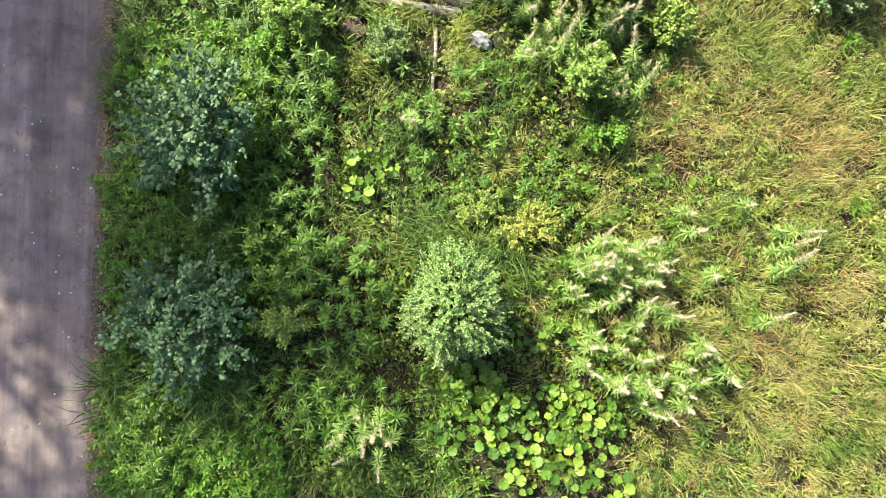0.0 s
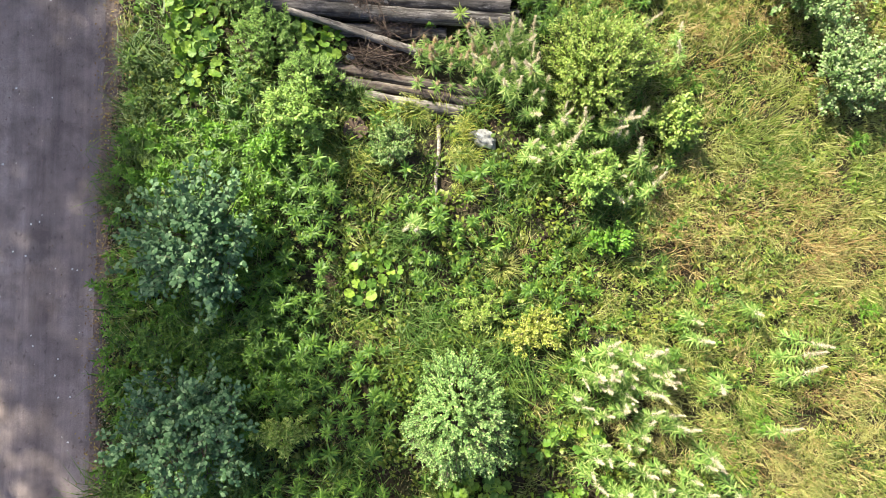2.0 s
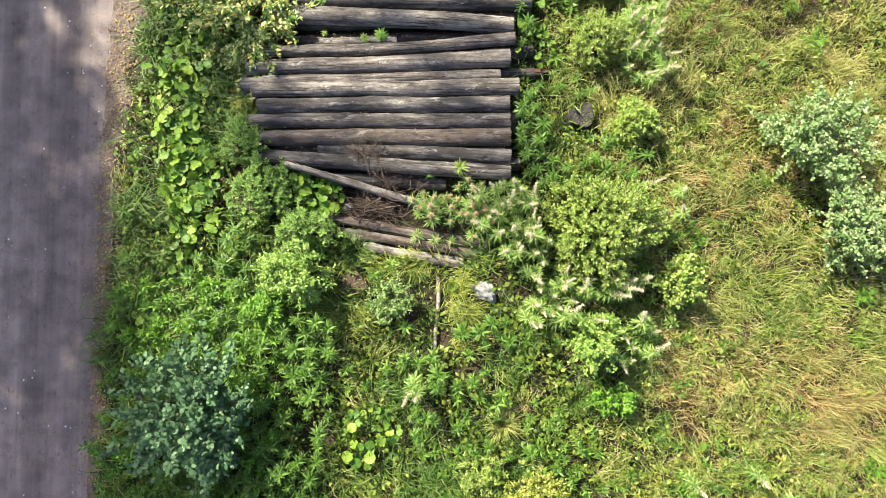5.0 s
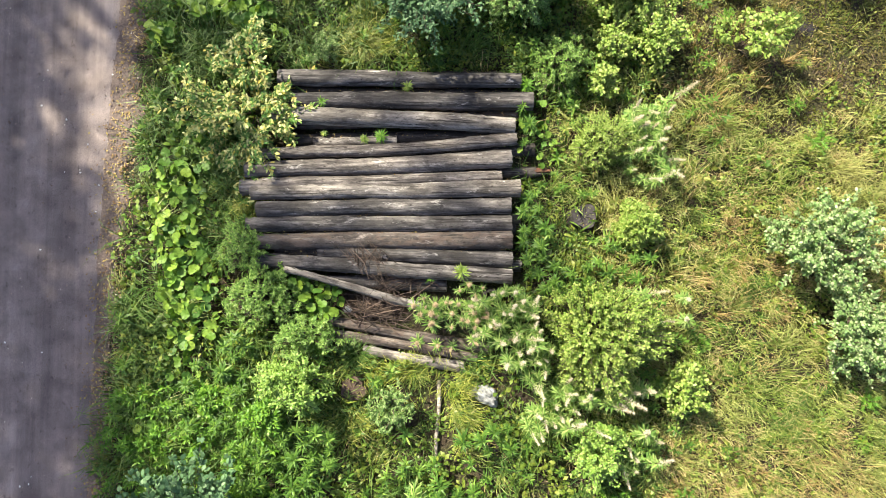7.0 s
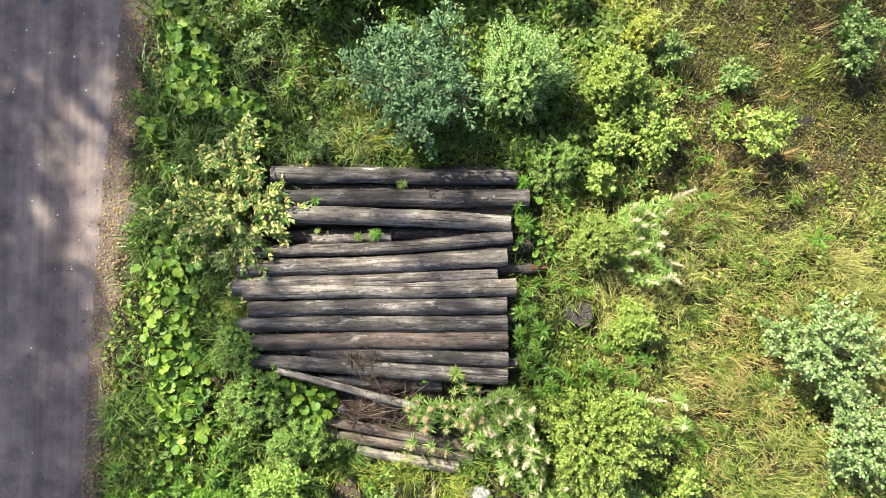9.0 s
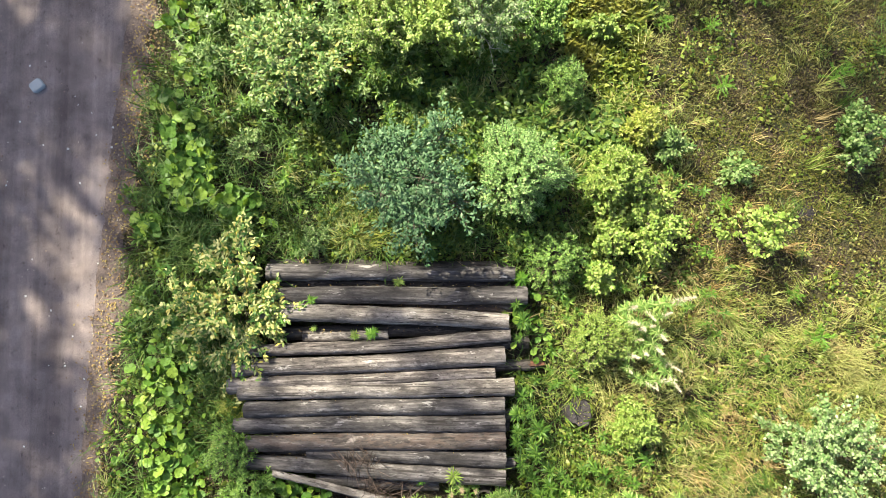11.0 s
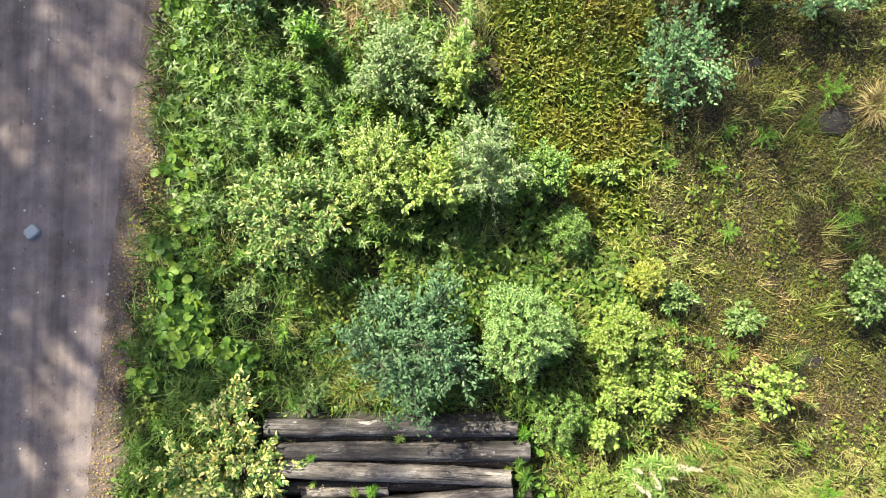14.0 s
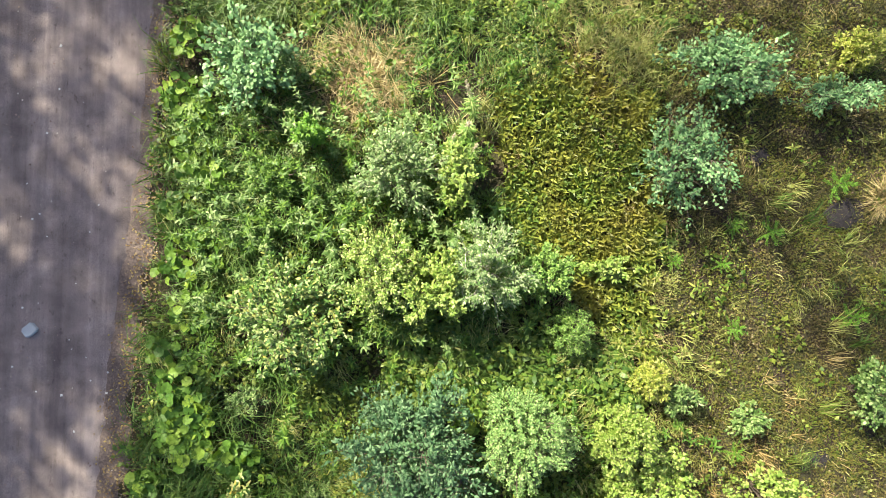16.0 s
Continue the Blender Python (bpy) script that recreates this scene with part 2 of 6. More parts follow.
LITTER = island_material("fallen_leaves", [(0.14, 0.07, 0.035), (0.28, 0.18, 0.07), (0.40, 0.31, 0.09), (0.20, 0.12, 0.07), (0.33, 0.26, 0.16)])
SOIL_LITTER = island_material("dead_stalks", [(0.05, 0.032, 0.022), (0.12, 0.08, 0.05), (0.24, 0.17, 0.10), (0.38, 0.30, 0.19)])
DEAD = island_material("dead_brown_twigs", [(0.022, 0.015, 0.012), (0.055, 0.036, 0.028), (0.10, 0.068, 0.053), (0.17, 0.12, 0.095)])
GRASS = leaf_material("lush_grass", [(0.040, 0.10, 0.024), (0.067, 0.15, 0.032), (0.107, 0.20, 0.046), (0.21, 0.275, 0.105)], (0.14, 0.20, 0.035), 0.35, pure=(1, 1, 0.85), gloss=0.32)
MEADOW = leaf_material("meadow_grass", [(0.08, 0.155, 0.022), (0.15, 0.235, 0.036), (0.27, 0.33, 0.075), (0.52, 0.51, 0.22)], (0.47, 0.43, 0.17), 0.7, 0.7, pure=(1, 1, 1))
STRAW = leaf_material("dry_straw", [(0.26, 0.19, 0.09), (0.44, 0.35, 0.18), (0.62, 0.53, 0.31)], (0.36, 0.25, 0.125), 0.6, 0.9, pure=(1, 1, 0.9))
SWARD = leaf_material("thin_sward", [(0.066, 0.110, 0.018), (0.119, 0.163, 0.031), (0.185, 0.198, 0.053), (0.238, 0.185, 0.079)], (0.16, 0.13, 0.05), 0.55, pure=(1, 1, 0.8))
RUSSET = leaf_material("russet_grass", [(0.24, 0.145, 0.06), (0.40, 0.28, 0.12), (0.56, 0.45, 0.22)], None, 0, pure=(1, 1, 1))
HERB = leaf_material("low_herbs", [(0.048, 0.105, 0.018), (0.09, 0.165, 0.026), (0.15, 0.225, 0.036), (0.23, 0.265, 0.06)], (0.20, 0.205, 0.035), 0.4, pure=(1, 1, 0.75))
DRY_HERB = leaf_material("yellowing_herbs", [(0.09, 0.165, 0.028), (0.17, 0.25, 0.045), (0.32, 0.37, 0.095), (0.30, 0.23, 0.09)], (0.26, 0.19, 0.085), 0.5, pure=(1, 1, 0.85))
MOSS = leaf_material("brown_moss", [(0.069, 0.097, 0.022), (0.120, 0.133, 0.033), (0.184, 0.170, 0.055), (0.138, 0.097, 0.046)], (0.13, 0.09, 0.048), 0.6, 1.4)
WILLOWHERB = leaf_material("willowherb_leaf", [(0.050, 0.12, 0.022), (0.082, 0.175, 0.030), (0.125, 0.235, 0.040), (0.20, 0.315, 0.060)], None, 0, pure=(1, 1, 0.8), gloss=0.34)
PALE_HERB = leaf_material("pale_willowherb_leaf", [(0.103, 0.207, 0.052), (0.172, 0.299, 0.075), (0.265, 0.391, 0.109), (0.414, 0.483, 0.218)], None, 0, pure=(1, 1, 0.85), gloss=0.28)
FLUFF = leaf_material("seed_fluff", [(0.52, 0.45, 0.34), (0.66, 0.58, 0.46), (0.77, 0.71, 0.60)], None, 0, rough=0.9, gloss=0.1, pure=(1, 1, 1))
PINKISH = leaf_material("faded_pink_heads", [(0.46, 0.31, 0.26), (0.58, 0.45, 0.36), (0.62, 0.56, 0.42)], None, 0, rough=0.9, gloss=0.1, pure=(1, 1, 0.9))
COLTSFOOT = leaf_material("coltsfoot_leaf", [(0.055, 0.135, 0.022), (0.09, 0.195, 0.028), (0.15, 0.27, 0.036), (0.25, 0.37, 0.05), (0.11, 0.22, 0.03)], None, 0, rough=0.55, through_light=0.26, pure=(1, 1, 0.9), single=True)
COLT_HERB = leaf_material("verge_herb_leaf", [(0.066, 0.154, 0.026), (0.110, 0.220, 0.035), (0.165, 0.292, 0.046), (0.253, 0.374, 0.066)], None, 0, pure=(1, 1, 0.9), gloss=0.28)
LANCE = leaf_material("lance_leaves", [(0.05, 0.105, 0.02), (0.10, 0.165, 0.028), (0.155, 0.21, 0.036), (0.29, 0.33, 0.06), (0.15, 0.20, 0.034)], (0.27, 0.165, 0.036), 0.42, 1.2, pure=(1, 1, 0.9))
DARK_LANCE = leaf_material("shaded_broad_leaves", [(0.045, 0.10, 0.022), (0.08, 0.155, 0.03), (0.13, 0.21, 0.04), (0.20, 0.26, 0.055)], None, 0, rough=0.45, pure=(1, 1, 0.9), gloss=0.32)
ASPEN = leaf_material("blue_green_leaves", [(0.052, 0.124, 0.049), (0.078, 0.169, 0.068), (0.117, 0.224, 0.094), (0.195, 0.305, 0.150)], None, 0, rough=0.55, gloss=0.38, through_light=0.2, pure=(1, 1, 1))
TEAL = leaf_material("soft_teal_leaves", [(0.088, 0.199, 0.077), (0.135, 0.279, 0.106), (0.208, 0.367, 0.144), (0.319, 0.479, 0.223)], None, 0, rough=0.48, gloss=0.38, pure=(1, 1, 1))
MINT = leaf_material("mint_green_leaves", [(0.135, 0.265, 0.078), (0.205, 0.36, 0.108), (0.30, 0.465, 0.15), (0.45, 0.58, 0.24)], None, 0, rough=0.5, gloss=0.30, through_light=0.28, pure=(1, 1, 1))
SALLOW = leaf_material("pale_green_leaves", [(0.088, 0.172, 0.044), (0.138, 0.238, 0.062), (0.209, 0.310, 0.095), (0.320, 0.410, 0.165)], None, 0, rough=0.45, gloss=0.3, pure=(1, 1, 1))
BIRCH = leaf_material("fresh_green_leaves", [(0.088, 0.209, 0.039), (0.143, 0.286, 0.050), (0.220, 0.363, 0.077)], None, 0)
FEATHER = leaf_material("feathery_green_leaves", [(0.10, 0.20, 0.036), (0.155, 0.285, 0.052), (0.22, 0.365, 0.075), (0.32, 0.45, 0.12)], None, 0, pure=(1, 1, 1))
FRESH = leaf_material("pale_fresh_leaves", [(0.144, 0.276, 0.046), (0.222, 0.360, 0.062), (0.360, 0.486, 0.120)], None, 0, pure=(1, 1, 1))
LIME = leaf_material("yellow_green_leaves", [(0.135, 0.235, 0.033), (0.203, 0.312, 0.050), (0.295, 0.385, 0.083), (0.400, 0.460, 0.130)], None, 0, pure=(1, 1, 1))
YELLOWING = leaf_material("yellowing_leaves", [(0.065, 0.155, 0.032), (0.10, 0.205, 0.042), (0.15, 0.26, 0.055), (0.21, 0.31, 0.08), (0.36, 0.43, 0.18), (0.40, 0.39, 0.08)], None, 0, pure=(1, 1, 1))
YELLOW_GRASS = leaf_material("yellow_lush_grass", [(0.14, 0.21, 0.03), (0.24, 0.30, 0.045), (0.37, 0.40, 0.08), (0.52, 0.50, 0.18)], None, 0, pure=(1, 1, 0.9))
YELLOW_BIRCH = leaf_material("yellow_green_birch_leaves", [(0.13, 0.24, 0.04), (0.22, 0.35, 0.06), (0.36, 0.46, 0.11), (0.56, 0.58, 0.27)], None, 0, pure=(1, 1, 1))
YELLOWED = leaf_material("yellowed_leaves", [(0.073, 0.182, 0.036), (0.133, 0.266, 0.055), (0.206, 0.339, 0.073), (0.508, 0.532, 0.182), (0.726, 0.705, 0.327), (0.600, 0.500, 0.095)], None, 0, pure=(1, 1, 1))
PALE_SILVER = leaf_material("white_silvery_leaves", [(0.11, 0.21, 0.065), (0.18, 0.29, 0.10), (0.27, 0.37, 0.16), (0.46, 0.52, 0.31)], None, 0, rough=0.48, gloss=0.32, through_light=0.3, pure=(1, 1, 0.95))
PALE_TWIG = plain_material("pale_willow_twig", (0.30, 0.27, 0.22), (0.55, 0.51, 0.44), 40.0)
FAR_LEAF = leaf_material("tree_leaves", [(0.05, 0.10, 0.02), (0.08, 0.14, 0.03), (0.12, 0.18, 0.035)], None, 0)

# ---- tools for building ----
rng = np.random.default_rng(7)

# a leaf or blade: corners (across, along, up) and triangles
OVAL = (np.array([(0, 0, 0), (-.30, .30, .05), (.30, .30, .05), (-.29, .68, .04), (.29, .68, .04), (0, 1, -.06)]), [(0, 2, 1), (1, 2, 4), (1, 4, 3), (3, 4, 5)])
LANCET = (np.array([(0, 0, 0), (-.5, .32, .04), (.5, .32, .04), (-.36, .68, 0), (.36, .68, 0), (0, 1, -.10)]), [(0, 2, 1), (1, 2, 4), (1, 4, 3), (3, 4, 5)])
SMALL = (np.array([(0, 0, 0), (-.42, .5, .08), (.42, .5, .08), (0, 1, -.05)]), [(0, 2, 1), (1, 2, 3)])
BLADE = (np.array([(-.5, 0, 0), (.5, 0, 0), (-.40, .42, .88), (.40, .42, .88), (0, 1, .80)]), [(0, 1, 3), (0, 3, 2), (2, 3, 4)])
HAIR = (np.array([(-.5, 0, 0), (.5, 0, 0), (0, 1, 0)]), [(0, 1, 2)])
CHIP = (np.array([(-.5, -.35, 0), (.45, -.45, 0), (.5, .4, 0), (-.4, .5, 0), (-.25, -.15, .42), (.28, -.2, .36), (.2, .25, .45), (-.22, .2, .4)]),
        [(0, 1, 5), (0, 5, 4), (1, 2, 6), (1, 6, 5), (2, 3, 7), (2, 7, 6), (3, 0, 4), (3, 4, 7), (4, 5, 6), (4, 6, 7)])


class Pieces:
    """Many small pieces gathered into one mesh."""

    def __init__(self):
        self.v, self.f, self.n = [], [], 0

    def raw(self, verts, faces):
        self.v.append(np.asarray(verts, float).reshape(-1, 3))
        self.f.append(np.asarray(faces, int).reshape(-1, 3) + self.n)
        self.n += len(self.v[-1])

    def leaves(self, kind, at, azimuth, rise, roll, width, length, height=None):
        """Pieces at the places given, each along its azimuth, risen and rolled by its own angle (radians)."""
        at = np.asarray(at, float).reshape(-1, 3)
        n = len(at)
        if not n:
            return
        a, e, r = (np.broadcast_to(np.asarray(v, float), n) for v in (azimuth, rise, roll))
        w, l = (np.broadcast_to(np.asarray(v, float), n) for v in (width, length))
        h = l if height is None else np.broadcast_to(np.asarray(height, float), n)
        along = np.stack([np.cos(a) * np.cos(e), np.sin(a) * np.cos(e), np.sin(e)], 1)
        side = np.stack([np.sin(a), -np.cos(a), 0 * a], 1)
        up = np.cross(side, along)
        side, up = side * np.cos(r)[:, None] + up * np.sin(r)[:, None], up * np.cos(r)[:, None] - side * np.sin(r)[:, None]
        tv, tf = kind
        v = at[:, None] + tv[None, :, :1] * (side * w[:, None])[:, None] + tv[None, :, 1:2] * (along * l[:, None])[:, None] + tv[None, :, 2:] * (up * h[:, None])[:, None]
        self.raw(v, (np.arange(n)[:, None, None] * len(tv) + np.array(tf)[None]).reshape(-1, 3))

    def tube(self, points, radii, sides=5, close=True):
        """A round stem along points."""
        p, q = np.asarray(points, float), np.asarray(radii, float)
        d = np.gradient(p, axis=0)
        d /= np.linalg.norm(d, axis=1)[:, None] + 1e-9
        ref = np.where(np.abs(d[:, 2:]) > 0.9, [[1.0, 0, 0]], [[0, 0, 1.0]])
        u = np.cross(d, ref)
        u /= np.linalg.norm(u, axis=1)[:, None] + 1e-9
        w = np.cross(d, u)
        ang = np.arange(sides) * 2 * np.pi / sides
        ring = p[:, None] + q[:, None, None] * (np.cos(ang)[None, :, None] * u[:, None] + np.sin(ang)[None, :, None] * w[:, None])
        f, m = [], len(p)
        for i in range(m - 1):
            for j in range(sides):
                a, b, c, e = i * sides + j, i * sides + (j + 1) % sides, (i + 1) * sides + j, (i + 1) * sides + (j + 1) % sides
                f += [(a, c, b), (b, c, e)]
        if close:
            f += [((m - 1) * sides, (m - 1) * sides + j + 1, (m - 1) * sides + j) for j in range(1, sides - 1)]
        self.raw(ring.reshape(-1, 3), f)

    def mesh(self, name, material, smooth=False):
        me = bpy.data.meshes.new(name)
        me.from_pydata(np.concatenate(self.v), [], np.concatenate(self.f))
        me.materials.append(material)
        if smooth:
            me.polygons.foreach_set("use_smooth", np.ones(len(me.polygons), bool))
        return me

    def part(self, name, material, parent=None, label="", smooth=False):
        ob = new(name, self.mesh(name, material, smooth))
        ob.parent = parent
        return tagged(ob, label)


def thing(name, m, label, category, group="", kind=""):
    e = new(name)
    e.empty_display_size = 0.1
    e.matrix_world = m
    return tagged(e, label, category, group, kind)


def stuff(pieces, name, material, label, category):
    return tagged(pieces.part(name, material), label, category, "", "stuff")


WAVES = [(rng.uniform(-1, 1, 2) * s, rng.uniform(0, 6.28)) for s in (1.1, 1.7, 2.3, 3.1, 4.3, 5.9)]


def lumps(x, y, scale=1.0, shift=0.0):
    """Smooth uneven field about 0, within -1 to 1."""
    return sum(np.sin(scale * (x * k[0] + y * k[1]) + ph + shift * (i + 1)) for i, (k, ph) in enumerate(WAVES)) / 3.2


def road_edge(y):
    return np.interp(y, [-400, 0, 4.6, 6.6, 8.0, 9.4, 10.8, 12.4, 30, 400], [-4.22, -4.19, -4.13, -4.02, -3.92, -3.77, -3.59, -3.46, -2.2, 30])


def ground_z(x, y):
    off = np.clip((x - road_edge(y)) / 0.8, 0, 1)
    rim = np.clip((x - road_edge(y) + 0.22) / 0.2, 0, 1)
    return off * (0.03 * lumps(x, y, 1.3) + 0.012 * lumps(x, y, 4.0, 1.0)) - 0.03 * (1 - rim)


def on_ground(x, y, lift=0.0):
    return np.stack([x, y, ground_z(x, y) + lift], 1)


X0, X1, Y0, Y1 = -4.6, 6.3, -3.4, 14.2


def in_pile(x, y, grow=0.0):
    low = 3.60 - 0.175 * (x + 0.98)
    return ((x > -2.2 - grow) & (x < 0.85 + grow) & (y > 4.30 - grow) & (y < 6.84 + grow)) | ((x > -1.4 - grow) & (x < 0.3 + grow) & (y > low - np.where(x > -1.0, 0.05, -0.1) - grow) & (y < 4.3 + grow))


def in_lance(x, y):
    return (x > 0.75 + 0.12 * lumps(x, y, 2)) & (x < 2.62 + 0.08 * lumps(x, y, 3)) & (y > 10.35 - 1.12 * (x - 0.8) + 0.15 * lumps(x, y, 2, 2)) & (y < 12.1 + 0.35 * lumps(x, y, 1.5))


def spots(n, keep, x0=X0, x1=X1, y0=Y0, y1=Y1):
    """About n random places in the rectangle; keep(x, y) gives the share that stays."""
    x, y = rng.uniform(x0, x1, n), rng.uniform(y0, y1, n)
    ok = (x > road_edge(y) + 0.03) & (rng.uniform(0, 1, n) < keep(x, y))
    return x[ok], y[ok]


# ---- ground and road ----
def make_ground():
    xs = np.concatenate([[-1500, -400, -120, -50, -25, -16], np.linspace(-12, 8, 150), [12, 20, 40, 120, 400, 1500]])
    ys = np.concatenate([[-1500, -400, -120, -50, -20, -10], np.linspace(-6, 17, 170), [22, 30, 50, 120, 400, 1500]])
    gx, gy = np.meshgrid(xs, ys)
    near = (np.abs(gx) < 13) & (gy > -7) & (gy < 18)
    v = np.stack([gx, gy, np.where(near, ground_z(gx, gy), -0.03)], -1).reshape(-1, 3)
    a = (np.arange(len(ys) - 1)[:, None] * len(xs) + np.arange(len(xs) - 1)).ravel()
    p = Pieces()
    p.raw(v, np.concatenate([np.stack([a, a + 1, a + len(xs) + 1], 1), np.stack([a, a + len(xs) + 1, a + len(xs)], 1)]))
    tagged(p.part("ground", SOIL, None, "", True), "dark soil with moss and plant litter", "ground", "", "structure")
    ys = np.concatenate([[-400, -100, -30, -10], np.linspace(-5, 16, 420), [20, 25, 30]])
    u = np.concatenate([np.linspace(0, 0.96, 60), np.linspace(0.965, 1, 8)])
    gu, gy = np.meshgrid(u, ys)
    edge = road_edge(gy) + 0.06 * np.sin(gy * 4.1) * np.sin(gy * 2.3 + 1) + 0.035 * np.sin(gy * 9.7 + 2 * np.sin(gy * 3.1)) + 0.02 * np.sin(gy * 23)
    left = road_edge(gy) - 4.7
    gx = left + (edge - left) * gu
    ruts = -0.012 * np.exp(-((gx - left - 1.3) / 0.3) ** 2) - 0.012 * np.exp(-((gx - left - 3.2) / 0.3) ** 2)
    z = 0.02 + ruts + 0.004 * lumps(gx, gy, 5.0) - 0.022 * np.clip((gu - 0.965) / 0.035, 0, 1) - 0.05 * (gu < 0.005)
    p = Pieces()
    a = (np.arange(len(ys) - 1)[:, None] * len(u) + np.arange(len(u) - 1)).ravel()
    p.raw(np.stack([gx, gy, z], -1).reshape(-1, 3), np.concatenate([np.stack([a, a + 1, a + len(u) + 1], 1), np.stack([a, a + len(u) + 1, a + len(u)], 1)]))
    tagged(p.part("road", ROAD, None, "", True), "packed grey-brown gravel road with worn wheel tracks", "road", "", "structure")
    # gravelly shoulder between road and grass
    ys = np.linspace(-5, 16, 500)
    u = np.linspace(0, 1, 12)
    gu, gy = np.meshgrid(u, ys)
    inner = road_edge(gy) - 0.10
    wide = 0.20 + 0.20 * np.clip((gy - 2.5) / 4, 0, 1) * (1 - 0.6 * np.clip((gy - 9.5) / 2.0, 0, 1)) + 0.05 * np.sin(gy * 5.1) + 0.04 * np.sin(gy * 12.7 + 1)
    gx = inner + wide * gu
    z = np.maximum(ground_z(gx, gy), 0.0) + 0.014 - 0.030 * np.clip((gu - 0.75) / 0.25, 0, 1) - 0.02 * np.clip((0.12 - gu) / 0.12, 0, 1) + 0.003 * np.sin(gx * 61 + gy * 37) * np.sin(gy * 53)
    p = Pieces()
    a = (np.arange(len(ys) - 1)[:, None] * len(u) + np.arange(len(u) - 1)).ravel()
    p.raw(np.stack([gx, gy, z], -1).reshape(-1, 3), np.concatenate([np.stack([a, a + 1, a + len(u) + 1], 1), np.stack([a, a + len(u) + 1, a + len(u)], 1)]))
    tagged(p.part("road_shoulder", SHOULDER, None, "", True), "reddish-brown loose gravel shoulder with leaf litter", "shoulder", "", "structure")


make_ground()

# ---- grasses and low herbs ----
def grass(name, material, label, centres, per, height, reach, width, spread=0.035):
    """Tufts of arched blades, some upright and some combed one way."""
    x, y = centres
    n, per, width = len(x), int(per * 0.75), width * 1.25
    wide = np.repeat(rng.uniform(0.4, 2.2, n), per)
    bx = np.repeat(x, per) + wide * rng.normal(0, spread, n * per)
    by = np.repeat(y, per) + wide * rng.normal(0, spread, n * per)
    comb = np.repeat(rng.choice([0.5, 1.0, 3.0], n), per)
    az = np.repeat(rng.uniform(0, 6.28, n), per) + comb * rng.normal(0, 1.0, n * per)
    size = np.repeat(rng.uniform(0.55, 1.5, n) * (1 + 0.35 * lumps(x, y, 2.4, 8)), per) * rng.uniform(0.5, 1.15, n * per)
    p = Pieces()
    p.leaves(BLADE, on_ground(bx, by, -0.01), az, 0.0, rng.normal(0, 0.3, n * per), width * rng.uniform(0.6, 1.4, n * per), size * reach * rng.uniform(0.5, 1.5, n * per), size * height)
    return stuff(p, name, material, label, "grass")


def herbs(name, material, label, centres, per, size, height, kind=SMALL, slim=0.75, dome=0.11):
    """Low leafy herbs: each a small dome of leaves that face outwards and up."""
    x, y = centres
    n, per, size = len(x), int(per * 0.8), size * 1.12
    k = rng.uniform(0.45, 1.35, n) * (1 + 0.3 * lumps(x, y, 2.9, 9))
    big = np.repeat(k, per)
    az = rng.uniform(0, 6.28, n * per)
    q = np.sqrt(rng.uniform(0, 1, n * per))
    r = dome * big * q
    bx, by = np.repeat(x, per) + r * np.cos(az), np.repeat(y, per) + r * np.sin(az)
    z = height * big * (1 - 0.75 * q ** 2) * rng.uniform(0.7, 1.0, n * per)
    l = size * rng.uniform(0.55, 1.3, n * per) * np.repeat(rng.uniform(0.6, 1.35, n), per)
    p = Pieces()
    p.leaves(kind, on_ground(bx, by) + np.stack([0 * z, 0 * z, z], 1), az + rng.normal(0, 0.6, n * per), 0.35 - 0.8 * q + rng.normal(0, 0.42, n * per), rng.normal(0, 0.6, n * per), l * slim, l)
    return stuff(p, name, material, label, "herbs")


def disc(x, y, cx, cy, rx, ry):
    return ((x - cx) / rx) ** 2 + ((y - cy) / ry) ** 2 < 1


def free(x, y):
    """0 in the pile; low where broad leaves or willowherb crowd the grass out."""
    broad = disc(x, y, -0.5, 3.0, 0.75, 0.32) | disc(x, y, 0.1, 2.75, 0.35, 0.4) | disc(x, y, 1.1, -1.9, 1.0, 1.05) | disc(x, y, -0.88, 1.2, 0.33, 0.4) | disc(x, y, -2.4, 7.8, 0.4, 0.4) | ((np.abs(x + 3.03) < 0.12) & (y > 2.7)) | disc(x, y, 1.1, 6.2, 0.18, 0.7)
    crowd = disc(x, y, -1.93, 1.71, 0.51, 0.80) | disc(x, y, -2.09, 0.52, 0.58, 0.61) | disc(x, y, -1.50, -0.01, 0.58, 0.70) | disc(x, y, -1.95, -1.32, 0.61, 0.38) | disc(x, y, -1.18, -1.49, 0.61, 0.45) | disc(x, y, 0.85, 3.35, 0.45, 0.45) | disc(x, y, 2.75, 1.5, 0.4, 0.35) | disc(x, y, 3.75, -0.95, 0.32, 0.3) | disc(x, y, 3.5, 3.5, 0.3, 0.25)
    bare = disc(x, y, 5.0, 10.36, 0.26, 0.24) | disc(x, y, -1.13, 3.10, 0.24, 0.24) | disc(x, y, 1.62, 5.09, 0.25, 0.25) | disc(x, y, 0.42, 3.0, 0.2, 0.16) | disc(x, y, 0.5, 4.18, 0.14, 0.14) | disc(x, y, 1.02, 0.42, 0.18, 0.14) | disc(x, y, 1.45, 0.65, 0.18, 0.10) | ((np.abs(x + 0.16) < 0.09) & (y > 2.3) & (y < 3.25))
    return ~in_pile(x, y, 0.03) * np.where(bare, 0.10, np.where(broad, 0.32, np.where(crowd, 0.40, 1.0)))


def verge(x, y):
    return np.clip((-1.6 - x) / 0.7, 0, 1)


